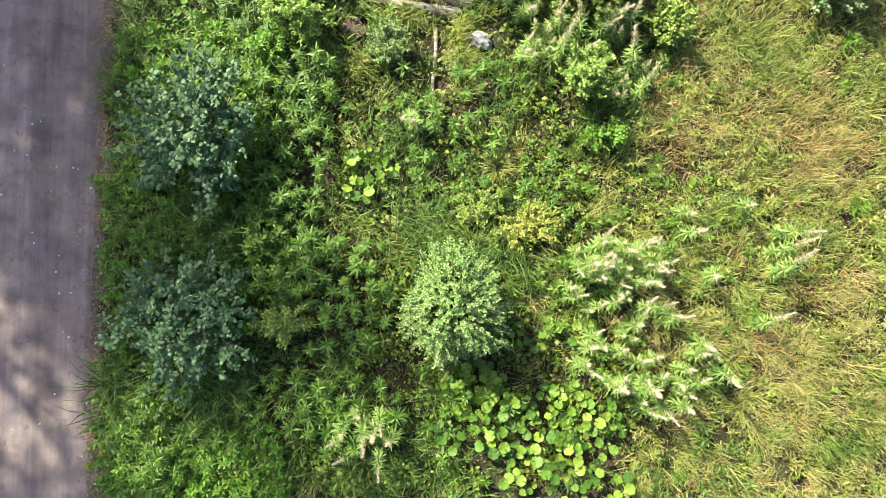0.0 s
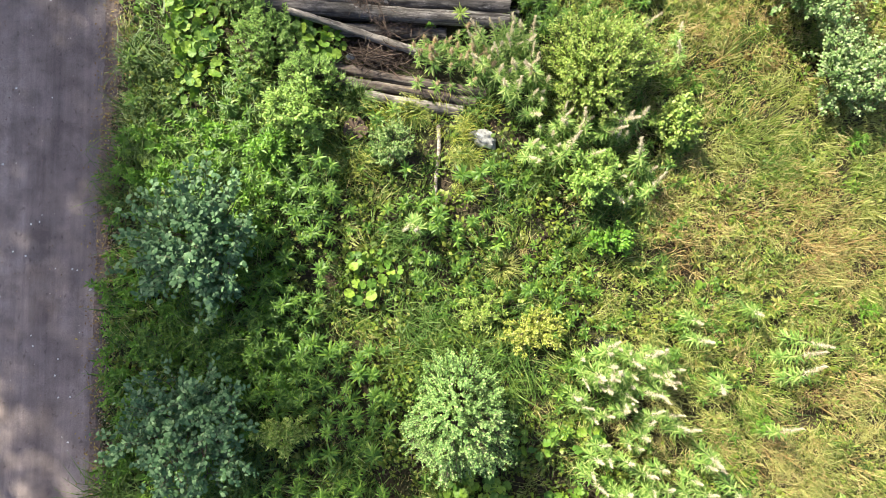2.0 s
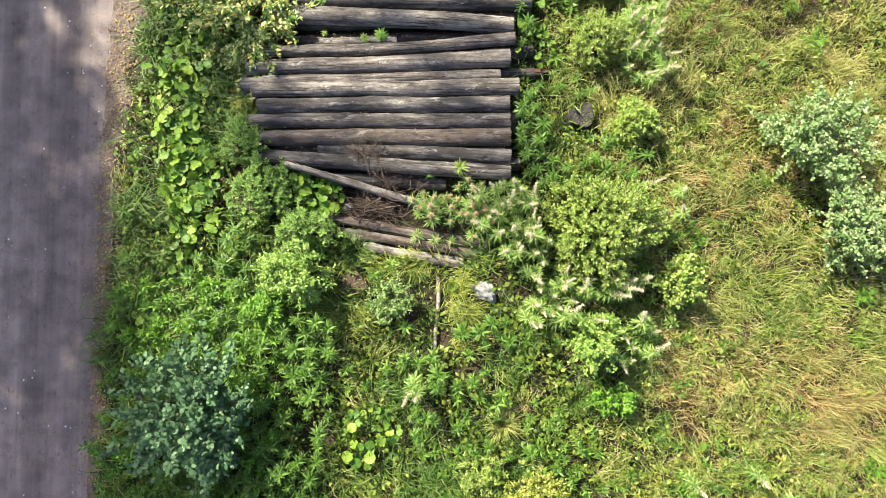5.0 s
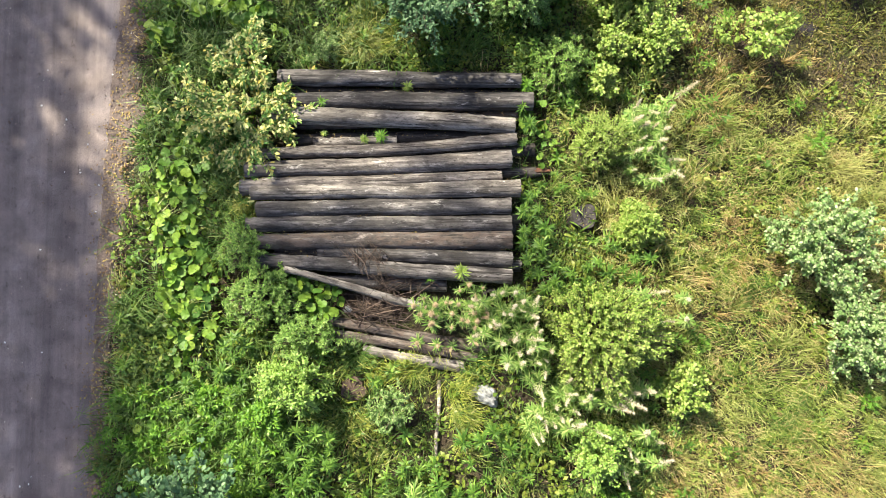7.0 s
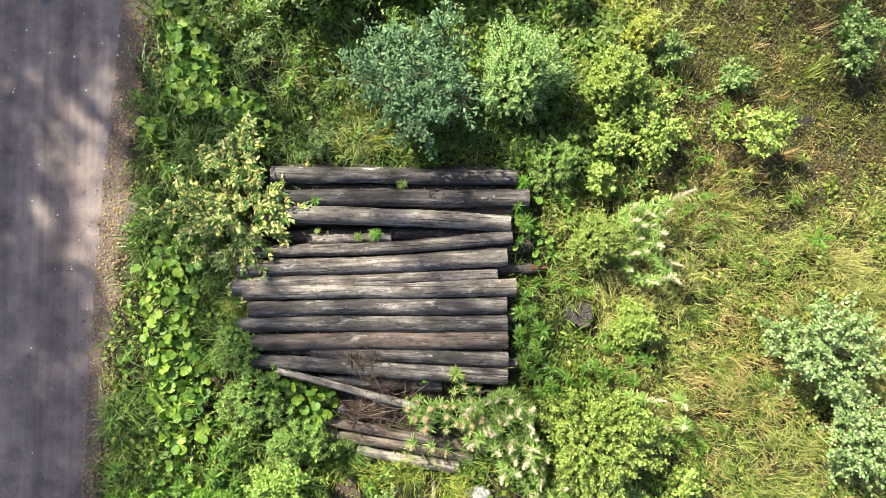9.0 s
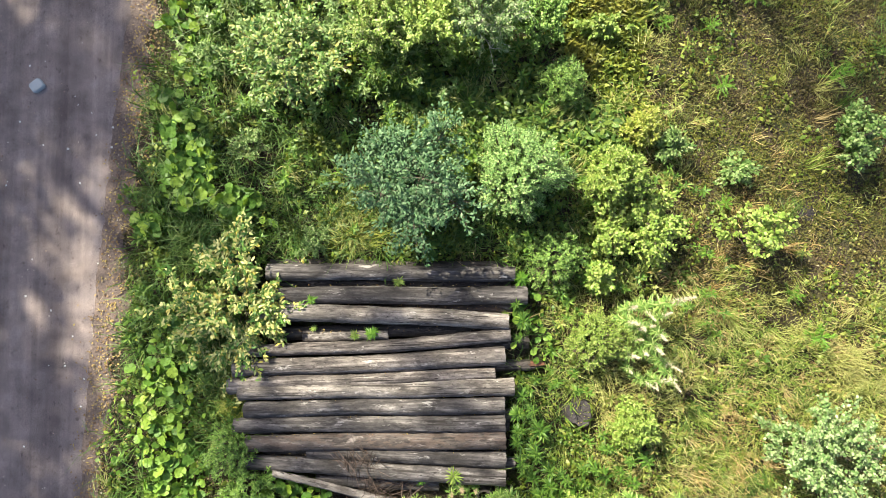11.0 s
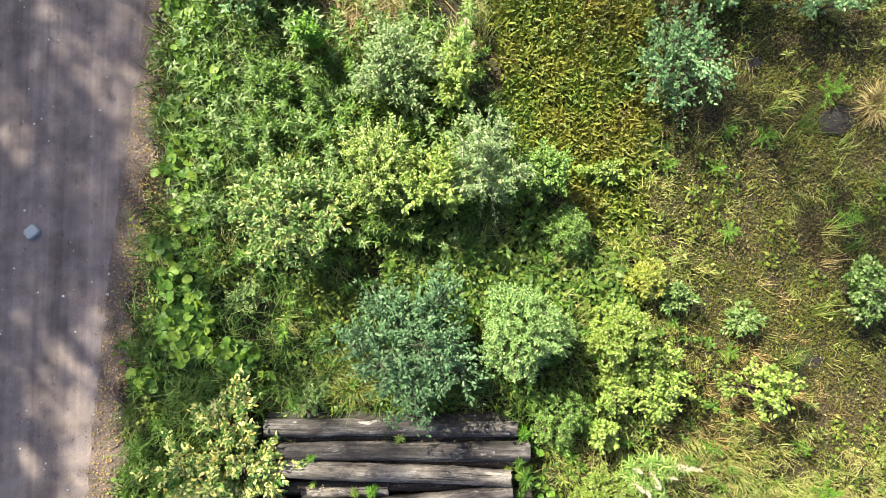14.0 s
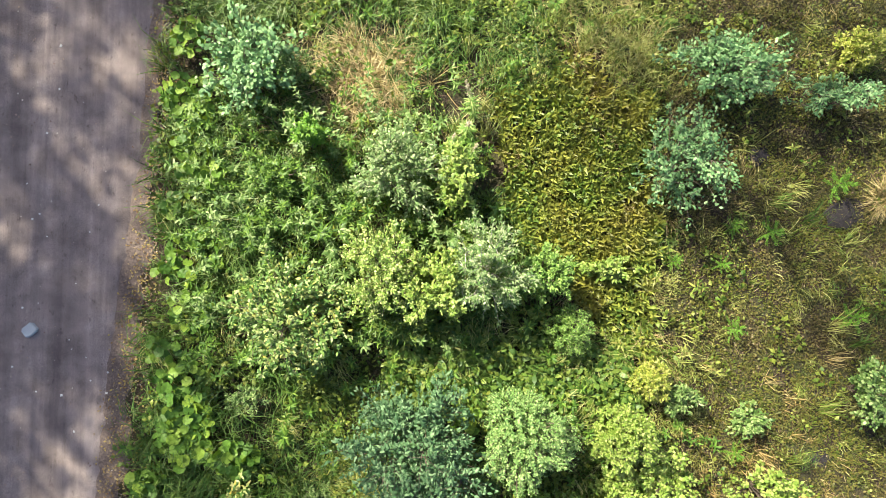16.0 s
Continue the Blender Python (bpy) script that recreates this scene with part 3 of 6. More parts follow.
def shoulder(x, y):
    """0 on the bare gravel shoulder, 1 where the plants close up."""
    return np.clip((x - road_edge(y) - 0.03 - 0.22 * np.clip((y - 2.5) / 4, 0, 1) * (1 - 0.75 * np.clip((y - 9.5) / 2.0, 0, 1)) + 0.10 * lumps(x, y, 3.0)) / 0.30, 0, 1) ** 1.5


def dry(x, y):
    return np.clip((x - 1.0 + 0.5 * lumps(x, y, 0.9)) / 1.2, 0, 1)


def low_field(x, y):
    """The short brownish sward beyond the shrubs."""
    return np.clip((x - 2.5) / 0.5, 0, 1) * np.clip((y - 5.8) / 1.0, 0, 1)


def shoots(name, material, label, centres, per, height, size, slim=0.24):
    """Knee-high leafy stems, each a spiral of narrow leaves."""
    x, y = centres
    n = len(x)
    h = np.repeat(rng.uniform(0.5, 1.15, n) * height, per)
    u = np.tile(np.linspace(0.25, 1.0, per), n)
    az = np.tile(np.arange(per) * 2.4, n) + np.repeat(rng.uniform(0, 6.28, n), per) + rng.normal(0, 0.25, n * per)
    lean = np.repeat(rng.normal(0, 0.12, (n, 2)), per, 0) * (h * u)[:, None]
    l = size * (0.55 + 0.45 * np.sin(np.pi * (0.1 + 0.75 * u))) * rng.uniform(0.75, 1.2, n * per) * np.repeat(rng.uniform(0.75, 1.2, n), per)
    p = Pieces()
    p.leaves(LANCET, on_ground(np.repeat(x, per) + lean[:, 0], np.repeat(y, per) + lean[:, 1]) + np.stack([0 * h, 0 * h, h * u], 1), az, -0.1 + 0.9 * u ** 3 + rng.normal(0, 0.22, n * per), rng.normal(0, 0.4, n * per), l * slim, l)
    return stuff(p, name, material, label, "herbs")


grass("verge_grass", GRASS, "lush green grass along the road verge", spots(30000, lambda x, y: free(x, y) * shoulder(x, y) * verge(x, y) * (0.5 + 0.7 * lumps(x, y, 2))), 20, 0.22, 0.25, 0.0085)
grass("meadow_grass", MEADOW, "yellow-green meadow grass in loose tufts", spots(23000, lambda x, y: free(x, y) * dry(x, y) * (1 - 0.92 * low_field(x, y)) * ~in_lance(x, y) * np.maximum(0.15, 0.5 + 0.8 * lumps(x, y, 2.3, 1))), 22, 0.17, 0.125, 0.0055, 0.035)
grass("mixed_grass", GRASS, "green grass between the herbs and shrubs", spots(18000, lambda x, y: free(x, y) * shoulder(x, y) * (1 - verge(x, y)) * (1 - dry(x, y)) * ~in_lance(x, y) * (0.5 + 0.8 * lumps(x, y, 2.2, 2))), 20, 0.19, 0.22, 0.0075)
grass("dry_grass", STRAW, "dry straw-coloured grass tufts", spots(17000, lambda x, y: free(x, y) * (0.10 + 0.5 * dry(x, y)) * (1 - 0.95 * low_field(x, y)) * shoulder(x, y) * (lumps(x, y, 2.3, 3) > 0.1)), 16, 0.13, 0.125, 0.005, 0.03)
grass("sward_grass", SWARD, "short thin grass of the mossy sward", spots(30000, lambda x, y: low_field(x, y) * (0.5 + 0.6 * lumps(x, y, 3.1, 3))), 14, 0.06, 0.075, 0.0038, 0.045)
grass("fallen_straw", STRAW, "patch of flattened straw-coloured grass", spots(1200, lambda x, y: np.exp(-((x + 0.89) / 0.55) ** 2 - ((y - 12.1) / 0.45) ** 2), -2.3, 0.5, 11, 13.6), 26, 0.15, 0.36, 0.007)
RUSSET_SPOTS = [(3.95, 3.83, 0.45, 0.35), (3.39, 4.74, 0.40, 0.35), (3.06, 4.15, 0.35, 0.30), (3.30, 6.59, 0.50, 0.40), (3.88, 7.07, 0.50, 0.40), (2.74, 1.62, 0.50, 0.35), (3.19, 3.26, 0.35, 0.35), (4.06, 2.26, 0.50, 0.35), (4.58, 1.92, 0.45, 0.35), (4.66, 1.38, 0.50, 0.40), (3.66, -0.76, 0.50, 0.35), (4.15, -1.42, 0.50, 0.35), (3.45, 1.94, 0.45, 0.35), (4.30, -0.11, 0.40, 0.30)]
grass("russet_grass", RUSSET, "patches of reddish-brown dry grass", spots(5200, lambda x, y: 0.30 * sum(np.exp(-((x - a) / u) ** 2 - ((y - b) / v) ** 2) for a, b, u, v in RUSSET_SPOTS), 1.8, 6.0, -2.4, 8.2), 20, 0.24, 0.15, 0.0045, 0.03)
herbs("low_herbs", HERB, "low green herbs covering the ground", spots(21000, lambda x, y: free(x, y) * shoulder(x, y) * (1 - 0.75 * low_field(x, y)) * (1 - 0.5 * in_lance(x, y)) * (1 - 0.65 * dry(x, y)) * np.maximum(0.22, 0.5 + 0.8 * lumps(x, y, 2.6, 4))), 18, 0.054, 0.20)
herbs("verge_herbs", COLT_HERB, "small round-leaved green herbs on the verge", spots(3800, lambda x, y: free(x, y) * shoulder(x, y) * np.clip((-2.3 - x) / 0.5, 0, 1) * np.maximum(0.1, 0.45 + 0.8 * lumps(x, y, 2.4, 7))), 12, 0.062, 0.20, OVAL, 0.85, 0.12)
herbs("yellowing_herbs", DRY_HERB, "low yellowing herbs in the meadow", spots(12000, lambda x, y: free(x, y) * (0.06 + dry(x, y)) * (1 - 0.92 * low_field(x, y)) * ~in_lance(x, y) * shoulder(x, y) * (0.5 + 0.8 * lumps(x, y, 2.1, 5))), 30, 0.028, 0.17)
herbs("moss_cushions", MOSS, "short brownish moss and creeping plants on bare soil", spots(13500, lambda x, y: 0.95 * low_field(x, y), 2.3, X1, 6.0, Y1), 11, 0.027, 0.05, SMALL, 0.7, 0.085)
herbs("moss_tufts", MOSS, "scattered brownish moss between the grass tufts", spots(9000, lambda x, y: 0.12 + 0 * x), 12, 0.027, 0.04, SMALL, 0.65, 0.08)
def plant_litter():
    """Dead stalks and leaf scraps lying on the soil."""
    p = Pieces()
    x, y = spots(26000, lambda x, y: ~in_pile(x, y, -0.1) * (0.6 - 0.15 * low_field(x, y)))
    n = len(x)
    long = rng.uniform(0, 1, n) < 0.6
    p.leaves(SMALL, on_ground(x, y, 0.006) + np.stack([0 * x, 0 * x, rng.uniform(0, 0.03, n)], 1), rng.uniform(0, 6.28, n), rng.normal(0.05, 0.12, n), rng.normal(0, 0.3, n), np.where(long, 0.006, 0.022), np.where(long, rng.uniform(0.06, 0.20, n), rng.uniform(0.02, 0.045, n)))
    stuff(p, "plant_litter", SOIL_LITTER, "dead stalks and leaf scraps lying on the soil", "litter")


plant_litter()
def long_grass(name, material, label, centres, per, height, reach, width):
    """Sheaves of long blades that arch over one way."""
    x, y = centres
    n, per, width = len(x), int(per * 0.8), width * 1.2
    az = np.repeat(rng.uniform(0, 6.28, n), per) + rng.normal(0, 0.38, n * per)
    k = np.repeat(rng.uniform(0.6, 1.3, n), per) * rng.uniform(0.5, 1.15, n * per)
    p = Pieces()
    p.leaves(BLADE, on_ground(np.repeat(x, per) + rng.normal(0, 0.04, n * per), np.repeat(y, per) + rng.normal(0, 0.04, n * per), -0.01), az, 0.0, rng.normal(0, 0.3, n * per), width * rng.uniform(0.6, 1.3, n * per), k * reach, k * height)
    return stuff(p, name, material, label, "grass")


long_grass("long_verge_grass", GRASS, "sheaves of long arching green grass on the verge", spots(520, lambda x, y: free(x, y) * shoulder(x, y) * (verge(x, y) + 0.5 * np.clip((y - 6.5) / 1, 0, 1) * (1 - dry(x, y))) * ~in_lance(x, y) * ((np.abs(x + 3.0) > 0.3) | (y < 2.8))), 30, 0.27, 0.36, 0.0075)
long_grass("long_meadow_grass", MEADOW, "sheaves of long pale grass between the plants", spots(4500, lambda x, y: free(x, y) * shoulder(x, y) * (0.15 + 0.6 * dry(x, y)) * (1 - 0.97 * low_field(x, y)) * ~in_lance(x, y)), 28, 0.24, 0.28, 0.006)
long_grass("long_green_grass", GRASS, "sheaves of long green grass in the meadow", spots(1900, lambda x, y: free(x, y) * dry(x, y) * (1 - 0.8 * low_field(x, y)) * ~in_lance(x, y) * (0.4 + 0.6 * lumps(x, y, 1.7, 4))), 28, 0.24, 0.26, 0.006)
long_grass("yellow_grass", YELLOW_GRASS, "bright yellow-green grass round the logs", spots(4200, lambda x, y: free(x, y) * (0.9 * np.exp(-((x + 2.38) / 0.22) ** 2 - ((y - 5.25) / 0.35) ** 2) + 1.0 * np.exp(-((x + 0.63) / 0.55) ** 2 - ((y - 3.10) / 0.25) ** 2) + 0.8 * np.exp(-((x - 0.09) / 0.30) ** 2 - ((y - 3.02) / 0.40) ** 2) + 0.5 * np.exp(-((x + 1.02) / 0.35) ** 2 - ((y - 2.78) / 0.35) ** 2) + 0.8 * np.exp(-((x + 0.99) / 0.40) ** 2 - ((y - 7.21) / 0.25) ** 2) + 0.3 * np.exp(-((x + 2.60) / 0.40) ** 2 - ((y - 6.10) / 0.40) ** 2)), -3.2, 0.9, 1.8, 7.8), 30, 0.24, 0.20, 0.006)
long_grass("long_straw_grass", STRAW, "sheaves of long dry straw-coloured grass", spots(1700, lambda x, y: free(x, y) * dry(x, y) * (1 - 0.96 * low_field(x, y)) * ~in_lance(x, y) * np.clip((x - 1.8) / 1.0, 0, 1)), 26, 0.22, 0.27, 0.005)
shoots("leafy_weeds", WILLOWHERB, "leafy green weeds standing between the shrubs", spots(3600, lambda x, y: free(x, y) * shoulder(x, y) * (1 - dry(x, y)) * ~in_lance(x, y) * (0.45 + 0.6 * lumps(x, y, 1.9, 6))), 20, 0.34, 0.10)
shoots("pale_shoots", SALLOW, "pale green leafy stems filling the gaps between the shrubs", spots(560, lambda x, y: free(x, y) * shoulder(x, y) * np.clip((0.7 - x) / 0.5, 0, 1) * np.clip((y - 8.6 + 0.4 * lumps(x, y, 2)) / 0.5, 0, 1) * np.clip((12.0 - y) / 0.6, 0, 1) * (0.55 + 0.6 * lumps(x, y, 2.2, 3)), -3.0, 1.0, 8.0, 12.4), 22, 0.62, 0.085, 0.32)
shoots("green_shoots", WILLOWHERB, "green leafy stems among the shrubs", spots(560, lambda x, y: free(x, y) * shoulder(x, y) * np.clip((0.7 - x) / 0.5, 0, 1) * np.clip((y - 8.4) / 0.5, 0, 1) * np.clip((12.2 - y) / 0.6, 0, 1) * (0.55 - 0.6 * lumps(x, y, 2.2, 3)), -3.0, 1.0, 8.0, 12.6), 22, 0.48, 0.095, 0.22)
shoots("meadow_shoots", WILLOWHERB, "bright green leafy stems in the meadow", spots(1500, lambda x, y: free(x, y) * np.clip((x - 0.9) / 0.4, 0, 1) * np.clip((3.6 - x) / 1.2, 0, 1) * (0.3 + 0.7 * lumps(x, y, 1.8, 2)), 0.8, 3.8, -2.6, 8.0), 18, 0.36, 0.080, 0.26)
shoots("verge_weeds", BIRCH, "light green weeds on the shaded verge", spots(4200, lambda x, y: free(x, y) * shoulder(x, y) * (0.5 + 0.5 * lumps(x, y, 2.3, 3)), -4.2, -1.9, -3.2, 3.2), 20, 0.28, 0.075, 0.34)
shoots("meadow_weeds", DRY_HERB, "slender yellow-green weeds in the meadow", spots(4200, lambda x, y: free(x, y) * dry(x, y) * (1 - 0.93 * low_field(x, y)) * ~in_lance(x, y) * (0.35 + 0.6 * lumps(x, y, 1.5, 7))), 18, 0.30, 0.085)

# ---- the log pile ----
def log(p, q, z, r0, r1, material, label, bow=0.0, seed=0, end_label="", rise=0.0):
    """A round log from p to q (plan), its axis at height z; r0 and r1 are the radii at its ends."""
    p, q = Vector((*p, z)), Vector((*q, z + rise))
    length = (q - p).length
    g = np.random.default_rng(100 + seed)
    rings, sides = 44, 24
    s = np.linspace(0, length, rings)
    ang = np.arange(sides) * 2 * np.pi / sides
    ph = g.uniform(0, 6.28, 8)
    cy = bow * np.sin(np.pi * s / length) + 0.006 * np.sin(s * 3.1 + ph[0])
    cz = 0.005 * np.sin(s * 2.3 + ph[1])
    r = r0 + (r1 - r0) * s / length
    rr = r[:, None] * (1 + 0.035 * np.sin(2 * ang + ph[2])[None] + 0.03 * np.sin(s * 5.3 + ph[3])[:, None] * np.sin(ang + ph[4])[None] + 0.012 * np.sin(s[:, None] * 13 + 3 * ang[None] + ph[5]))
    rr += 0.003 * g.normal(0, 1, rr.shape) + 0.004 * np.minimum(0, g.normal(0.4, 0.5, sides))[None] * 1.5
    for _ in range(int(g.integers(3, 7))):       # branch stubs
        ks, ka = g.uniform(0.1, length - 0.1), g.uniform(0, 6.28)
        d = (ang - ka + np.pi) % (2 * np.pi) - np.pi
        rr += 0.014 * np.exp(-((s - ks) / 0.05) ** 2)[:, None] * np.exp(-(d / 0.35) ** 2)[None]
    v = np.stack([np.repeat(s[:, None], sides, 1), cy[:, None] + rr * np.cos(ang)[None], cz[:, None] + rr * np.sin(ang)[None]], -1)
    v[0, :, 0] += g.normal(0, 0.004, sides)
    v[-1, :, 0] += g.normal(0, 0.004, sides)
    a = (np.arange(rings - 1)[:, None] * sides + np.arange(sides)).ravel()
    b = (np.arange(rings - 1)[:, None] * sides + (np.arange(sides) + 1) % sides).ravel()
    way = (q - p).normalized()
    m = Matrix.Translation(p) @ way.to_track_quat("X", "Z").to_matrix().to_4x4()
    e = thing("log", m, label, "log", "logs of the pile")
    body = Pieces()
    body.raw(v.reshape(-1, 3), np.concatenate([np.stack([a, b, b + sides], 1), np.stack([a, b + sides, a + sides], 1)]))
    body.part("round_wood", material, e, "", True)
    for k, out in ((0, -1), (rings - 1, 1)):
        cap = Pieces()
        c = np.array([v[k, :, 0].mean() - out * 0.006, cy[k], cz[k]])
        inner = c + (v[k] - c) * 0.55 + g.normal(0, 0.002, (sides, 3))
        ring = c + (v[k] - c) * 0.995
        ring[:, 0] += out * 0.001
        f = []
        for j in range(sides):
            n = (j + 1) % sides
            tri = [(j, n, sides + n), (j, sides + n, sides + j), (sides + j, sides + n, 2 * sides)]
            f += tri if out > 0 else [t[::-1] for t in tri]
        cap.raw(np.concatenate([ring, inner, c[None]]), f)
        cap.part("cut_end", END, e, end_label)
    return e


GREY = "long grey weathered log lying in the pile"
LOWER_DARK = "dark log in the pile's lower layer"
# lower layer, on the ground, most of it in the darkest log wood
log((-1.985, 6.870), (0.825, 6.800), 0.075, 0.080, 0.075, DARK_BROWN_LOG, LOWER_DARK, 0.0, 1)
log((-1.958, 6.647), (0.851, 6.590), 0.075, 0.085, 0.075, DARK_BROWN_LOG, LOWER_DARK, 0.0, 2)
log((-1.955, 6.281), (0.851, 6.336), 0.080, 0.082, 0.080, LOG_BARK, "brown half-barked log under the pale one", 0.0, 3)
log((-1.854, 6.061), (0.703, 6.098), 0.075, 0.078, 0.076, DARK_BROWN_LOG, LOWER_DARK, 0.0, 4)
log((-1.586, 6.021), (-0.599, 6.033), 0.130, 0.062, 0.066, LOG_WOOD, "short grey log showing between two larger logs", 0.0, 5)
log((-2.158, 5.858), (1.054, 5.922), 0.072, 0.070, 0.074, DARK_BROWN_LOG, "dark log that sticks out of the pile", 0.0, 6)
log((-2.360, 5.589), (1.062, 5.643), 0.064, 0.062, 0.066, DARK_BROWN_LOG, "dark thin log with a split end", 0.0, 7)
log((-2.12, 5.37), (0.70, 5.42), 0.080, 0.082, 0.078, DARK_BROWN_LOG, LOWER_DARK, 0.0, 8)
log((-2.151, 5.130), (0.863, 5.074), 0.080, 0.082, 0.078, DARK_BROWN_LOG, LOWER_DARK, 0.0, 9)
log((-2.12, 4.95), (0.80, 4.96), 0.078, 0.080, 0.076, DARK_BROWN_LOG, LOWER_DARK, 0.0, 10)
log((-2.05, 4.74), (0.68, 4.74), 0.078, 0.080, 0.076, DARK_BROWN_LOG, LOWER_DARK, 0.0, 11)
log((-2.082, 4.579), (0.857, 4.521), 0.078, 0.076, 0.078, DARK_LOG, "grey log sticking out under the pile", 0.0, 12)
log((-1.451, 4.364), (-0.031, 4.305), 0.076, 0.078, 0.076, DARK_LOG, "grey log on the ground with bark rubbish on it", 0.0, 13)
# upper layer
log((-1.987, 6.793), (0.888, 6.720), 0.222, 0.099, 0.086, DARK_LOG, GREY, 0.0, 14)
log((-1.974, 6.517), (1.024, 6.468), 0.215, 0.099, 0.112, DARK_LOG, "thick grey log with dark blotches", 0.0, 15)
log((-2.045, 6.329), (0.799, 6.167), 0.245, 0.105, 0.099, PALE_POLE, "pale peeled log lying askew on the pile", 0.02, 16)
log((-2.216, 5.885), (0.819, 6.017), 0.215, 0.069, 0.079, LOG_WOOD, "grey curved log with a knotty end", -0.04, 17)
log((-2.372, 5.684), (0.753, 5.779), 0.218, 0.092, 0.105, LOG_WOOD, GREY, -0.015, 18)
log((-2.427, 5.483), (0.637, 5.568), 0.205, 0.102, 0.075, LOG_WOOD, "grey log with a whitish sawn butt", 0.0, 19, "whitish sawn butt")
log((-2.299, 5.416), (0.849, 5.420), 0.235, 0.086, 0.099, PALE_POLE, "pale grey log with white patches", 0.0, 20)
log((-2.229, 5.222), (0.734, 5.217), 0.222, 0.096, 0.099, DARK_LOG, GREY, 0.0, 21)
log((-2.352, 5.043), (0.735, 5.002), 0.222, 0.086, 0.096, DARK_LOG, "grey log with flaking white patches", 0.01, 22)
log((-2.219, 4.841), (0.738, 4.824), 0.225, 0.089, 0.102, LOG_BARK, "brownish log with torn bark strips", 0.0, 23)
log((-1.531, 4.722), (0.739, 4.590), 0.175, 0.080, 0.100, DARK_LOG, GREY, 0.0, 24)
log((-2.230, 4.632), (0.730, 4.385), 0.205, 0.083, 0.089, DARK_LOG, GREY, 0.0, 25)
log((-1.909, 4.518), (-0.321, 4.053), 0.285, 0.036, 0.050, BRIGHT_POLE, "thin pale pole lying aslant over the pile's end", 0.0, 26, "", -0.17)
log((-1.611, 3.934), (0.449, 3.546), 0.074, 0.054, 0.067, LOG_BARK, "grey-brown log on the ground beside the pile", 0.0, 27)
log((-1.539, 3.788), (0.314, 3.446), 0.070, 0.054, 0.057, LOG_BARK, "grey-brown log on the ground beside the pile", 0.0, 28)
log((-1.024, 3.554), (0.153, 3.335), 0.068, 0.051, 0.074, PALE_POLE, "pale log on the ground at the pile's foot", 0.0, 29)


def split_tip():
    """The torn orange end of the thin dark log."""
    e = thing("log_splinter", pose(1.062, 5.643, 0.066, 0, 0, 1.2), "torn splintered log end with fresh orange wood", "splinter")
    wood, fresh = Pieces(), Pieces()
    for j in range(9):
        y, z = rng.uniform(-0.045, 0.045), rng.uniform(-0.045, 0.045)
        tip = 0.22 - 2.4 * abs(y - 0.02) + rng.uniform(-0.04, 0.02)
        (fresh if y > 0.0 and z > -0.02 else wood).tube([(-0.03, y, z), (tip * 0.5, y, z), (max(tip, 0.04), y * 0.9, z)], [0.022, 0.018, 0.003], 6)
    wood.tube([(-0.03, -0.01, -0.01), (0.05, -0.01, -0.01), (0.12, -0.01, -0.015)], [0.05, 0.042, 0.01], 8)
    fresh.tube([(0.0, 0.03, 0.03), (0.10, 0.03, 0.03), (0.19, 0.025, 0.02)], [0.02, 0.018, 0.003], 6)
    wood.part("dark_wood", DARK_BROWN_LOG, e)
    fresh.part("fresh_wood", RUST, e, "orange torn wood")


split_tip()


def twig_heap(name, x, y, z, rx, ry, n, thick, label, turn=0.0, up=0.06):
    """A tangle of thin dead twigs."""
    p = Pieces()
    for _ in range(n):
        a = turn + rng.normal(0, 0.7)
        c = np.array([x + rng.normal(0, rx * 0.5), y + rng.normal(0, ry * 0.5), z + abs(rng.normal(0, up))])
        d = np.array([math.cos(a), math.sin(a), rng.normal(0, 0.12)]) * rng.uniform(0.08, 0.28)
        side = np.array([-d[1], d[0], 0.2]) * rng.normal(0, 0.25)
        t = thick * rng.uniform(0.5, 1.5)
        p.tube([c - d, c + side, c + d], [t, t, t * 0.4], 4)
    stuff(p, name, DEAD, label, "twigs")


twig_heap("twig_tangle", -0.96, 4.61, 0.25, 0.24, 0.08, 48, 0.0035, "tangle of dead twigs and bark on the logs", -0.9)
twig_heap("twig_tangle", -0.82, 4.45, 0.18, 0.06, 0.15, 30, 0.0035, "tangle of dead twigs and bark on the logs", -1.4)
twig_heap("brushwood", -0.89, 4.04, 0.03, 0.40, 0.18, 190, 0.005, "brown heap of dead brushwood between the logs", 2.9, 0.08)
twig_heap("bark_rubbish", -0.48, 4.36, 0.16, 0.30, 0.05, 40, 0.004, "brown bark crumbs on a log", 0.0, 0.02)


def log_crumbs():
    """Bark crumbs and leaf bits in the grooves between the logs."""
    p = Pieces()
    for y0, y1, z in ((6.62, 6.60, 0.22), (6.40, 6.33, 0.22), (6.08, 6.12, 0.17), (5.73, 5.75, 0.24), (5.56, 5.55, 0.25), (5.29, 5.33, 0.25), (5.11, 5.15, 0.25), (4.91, 4.95, 0.26), (4.71, 4.72, 0.24)):
        n = 60
        u = rng.uniform(0, 1, n)
        at = np.stack([-2.0 + 2.7 * u, y0 + (y1 - y0) * u + rng.normal(0, 0.02, n), z + rng.uniform(-0.01, 0.012, n)], 1)
        p.leaves(SMALL, at, rng.uniform(0, 6.28, n), 0.1, rng.normal(0, 0.5, n), rng.uniform(0.006, 0.02, n), rng.uniform(0.012, 0.035, n))
    stuff(p, "bark_crumbs", LITTER, "bark crumbs and fallen bits in the grooves between logs", "litter")


log_crumbs()


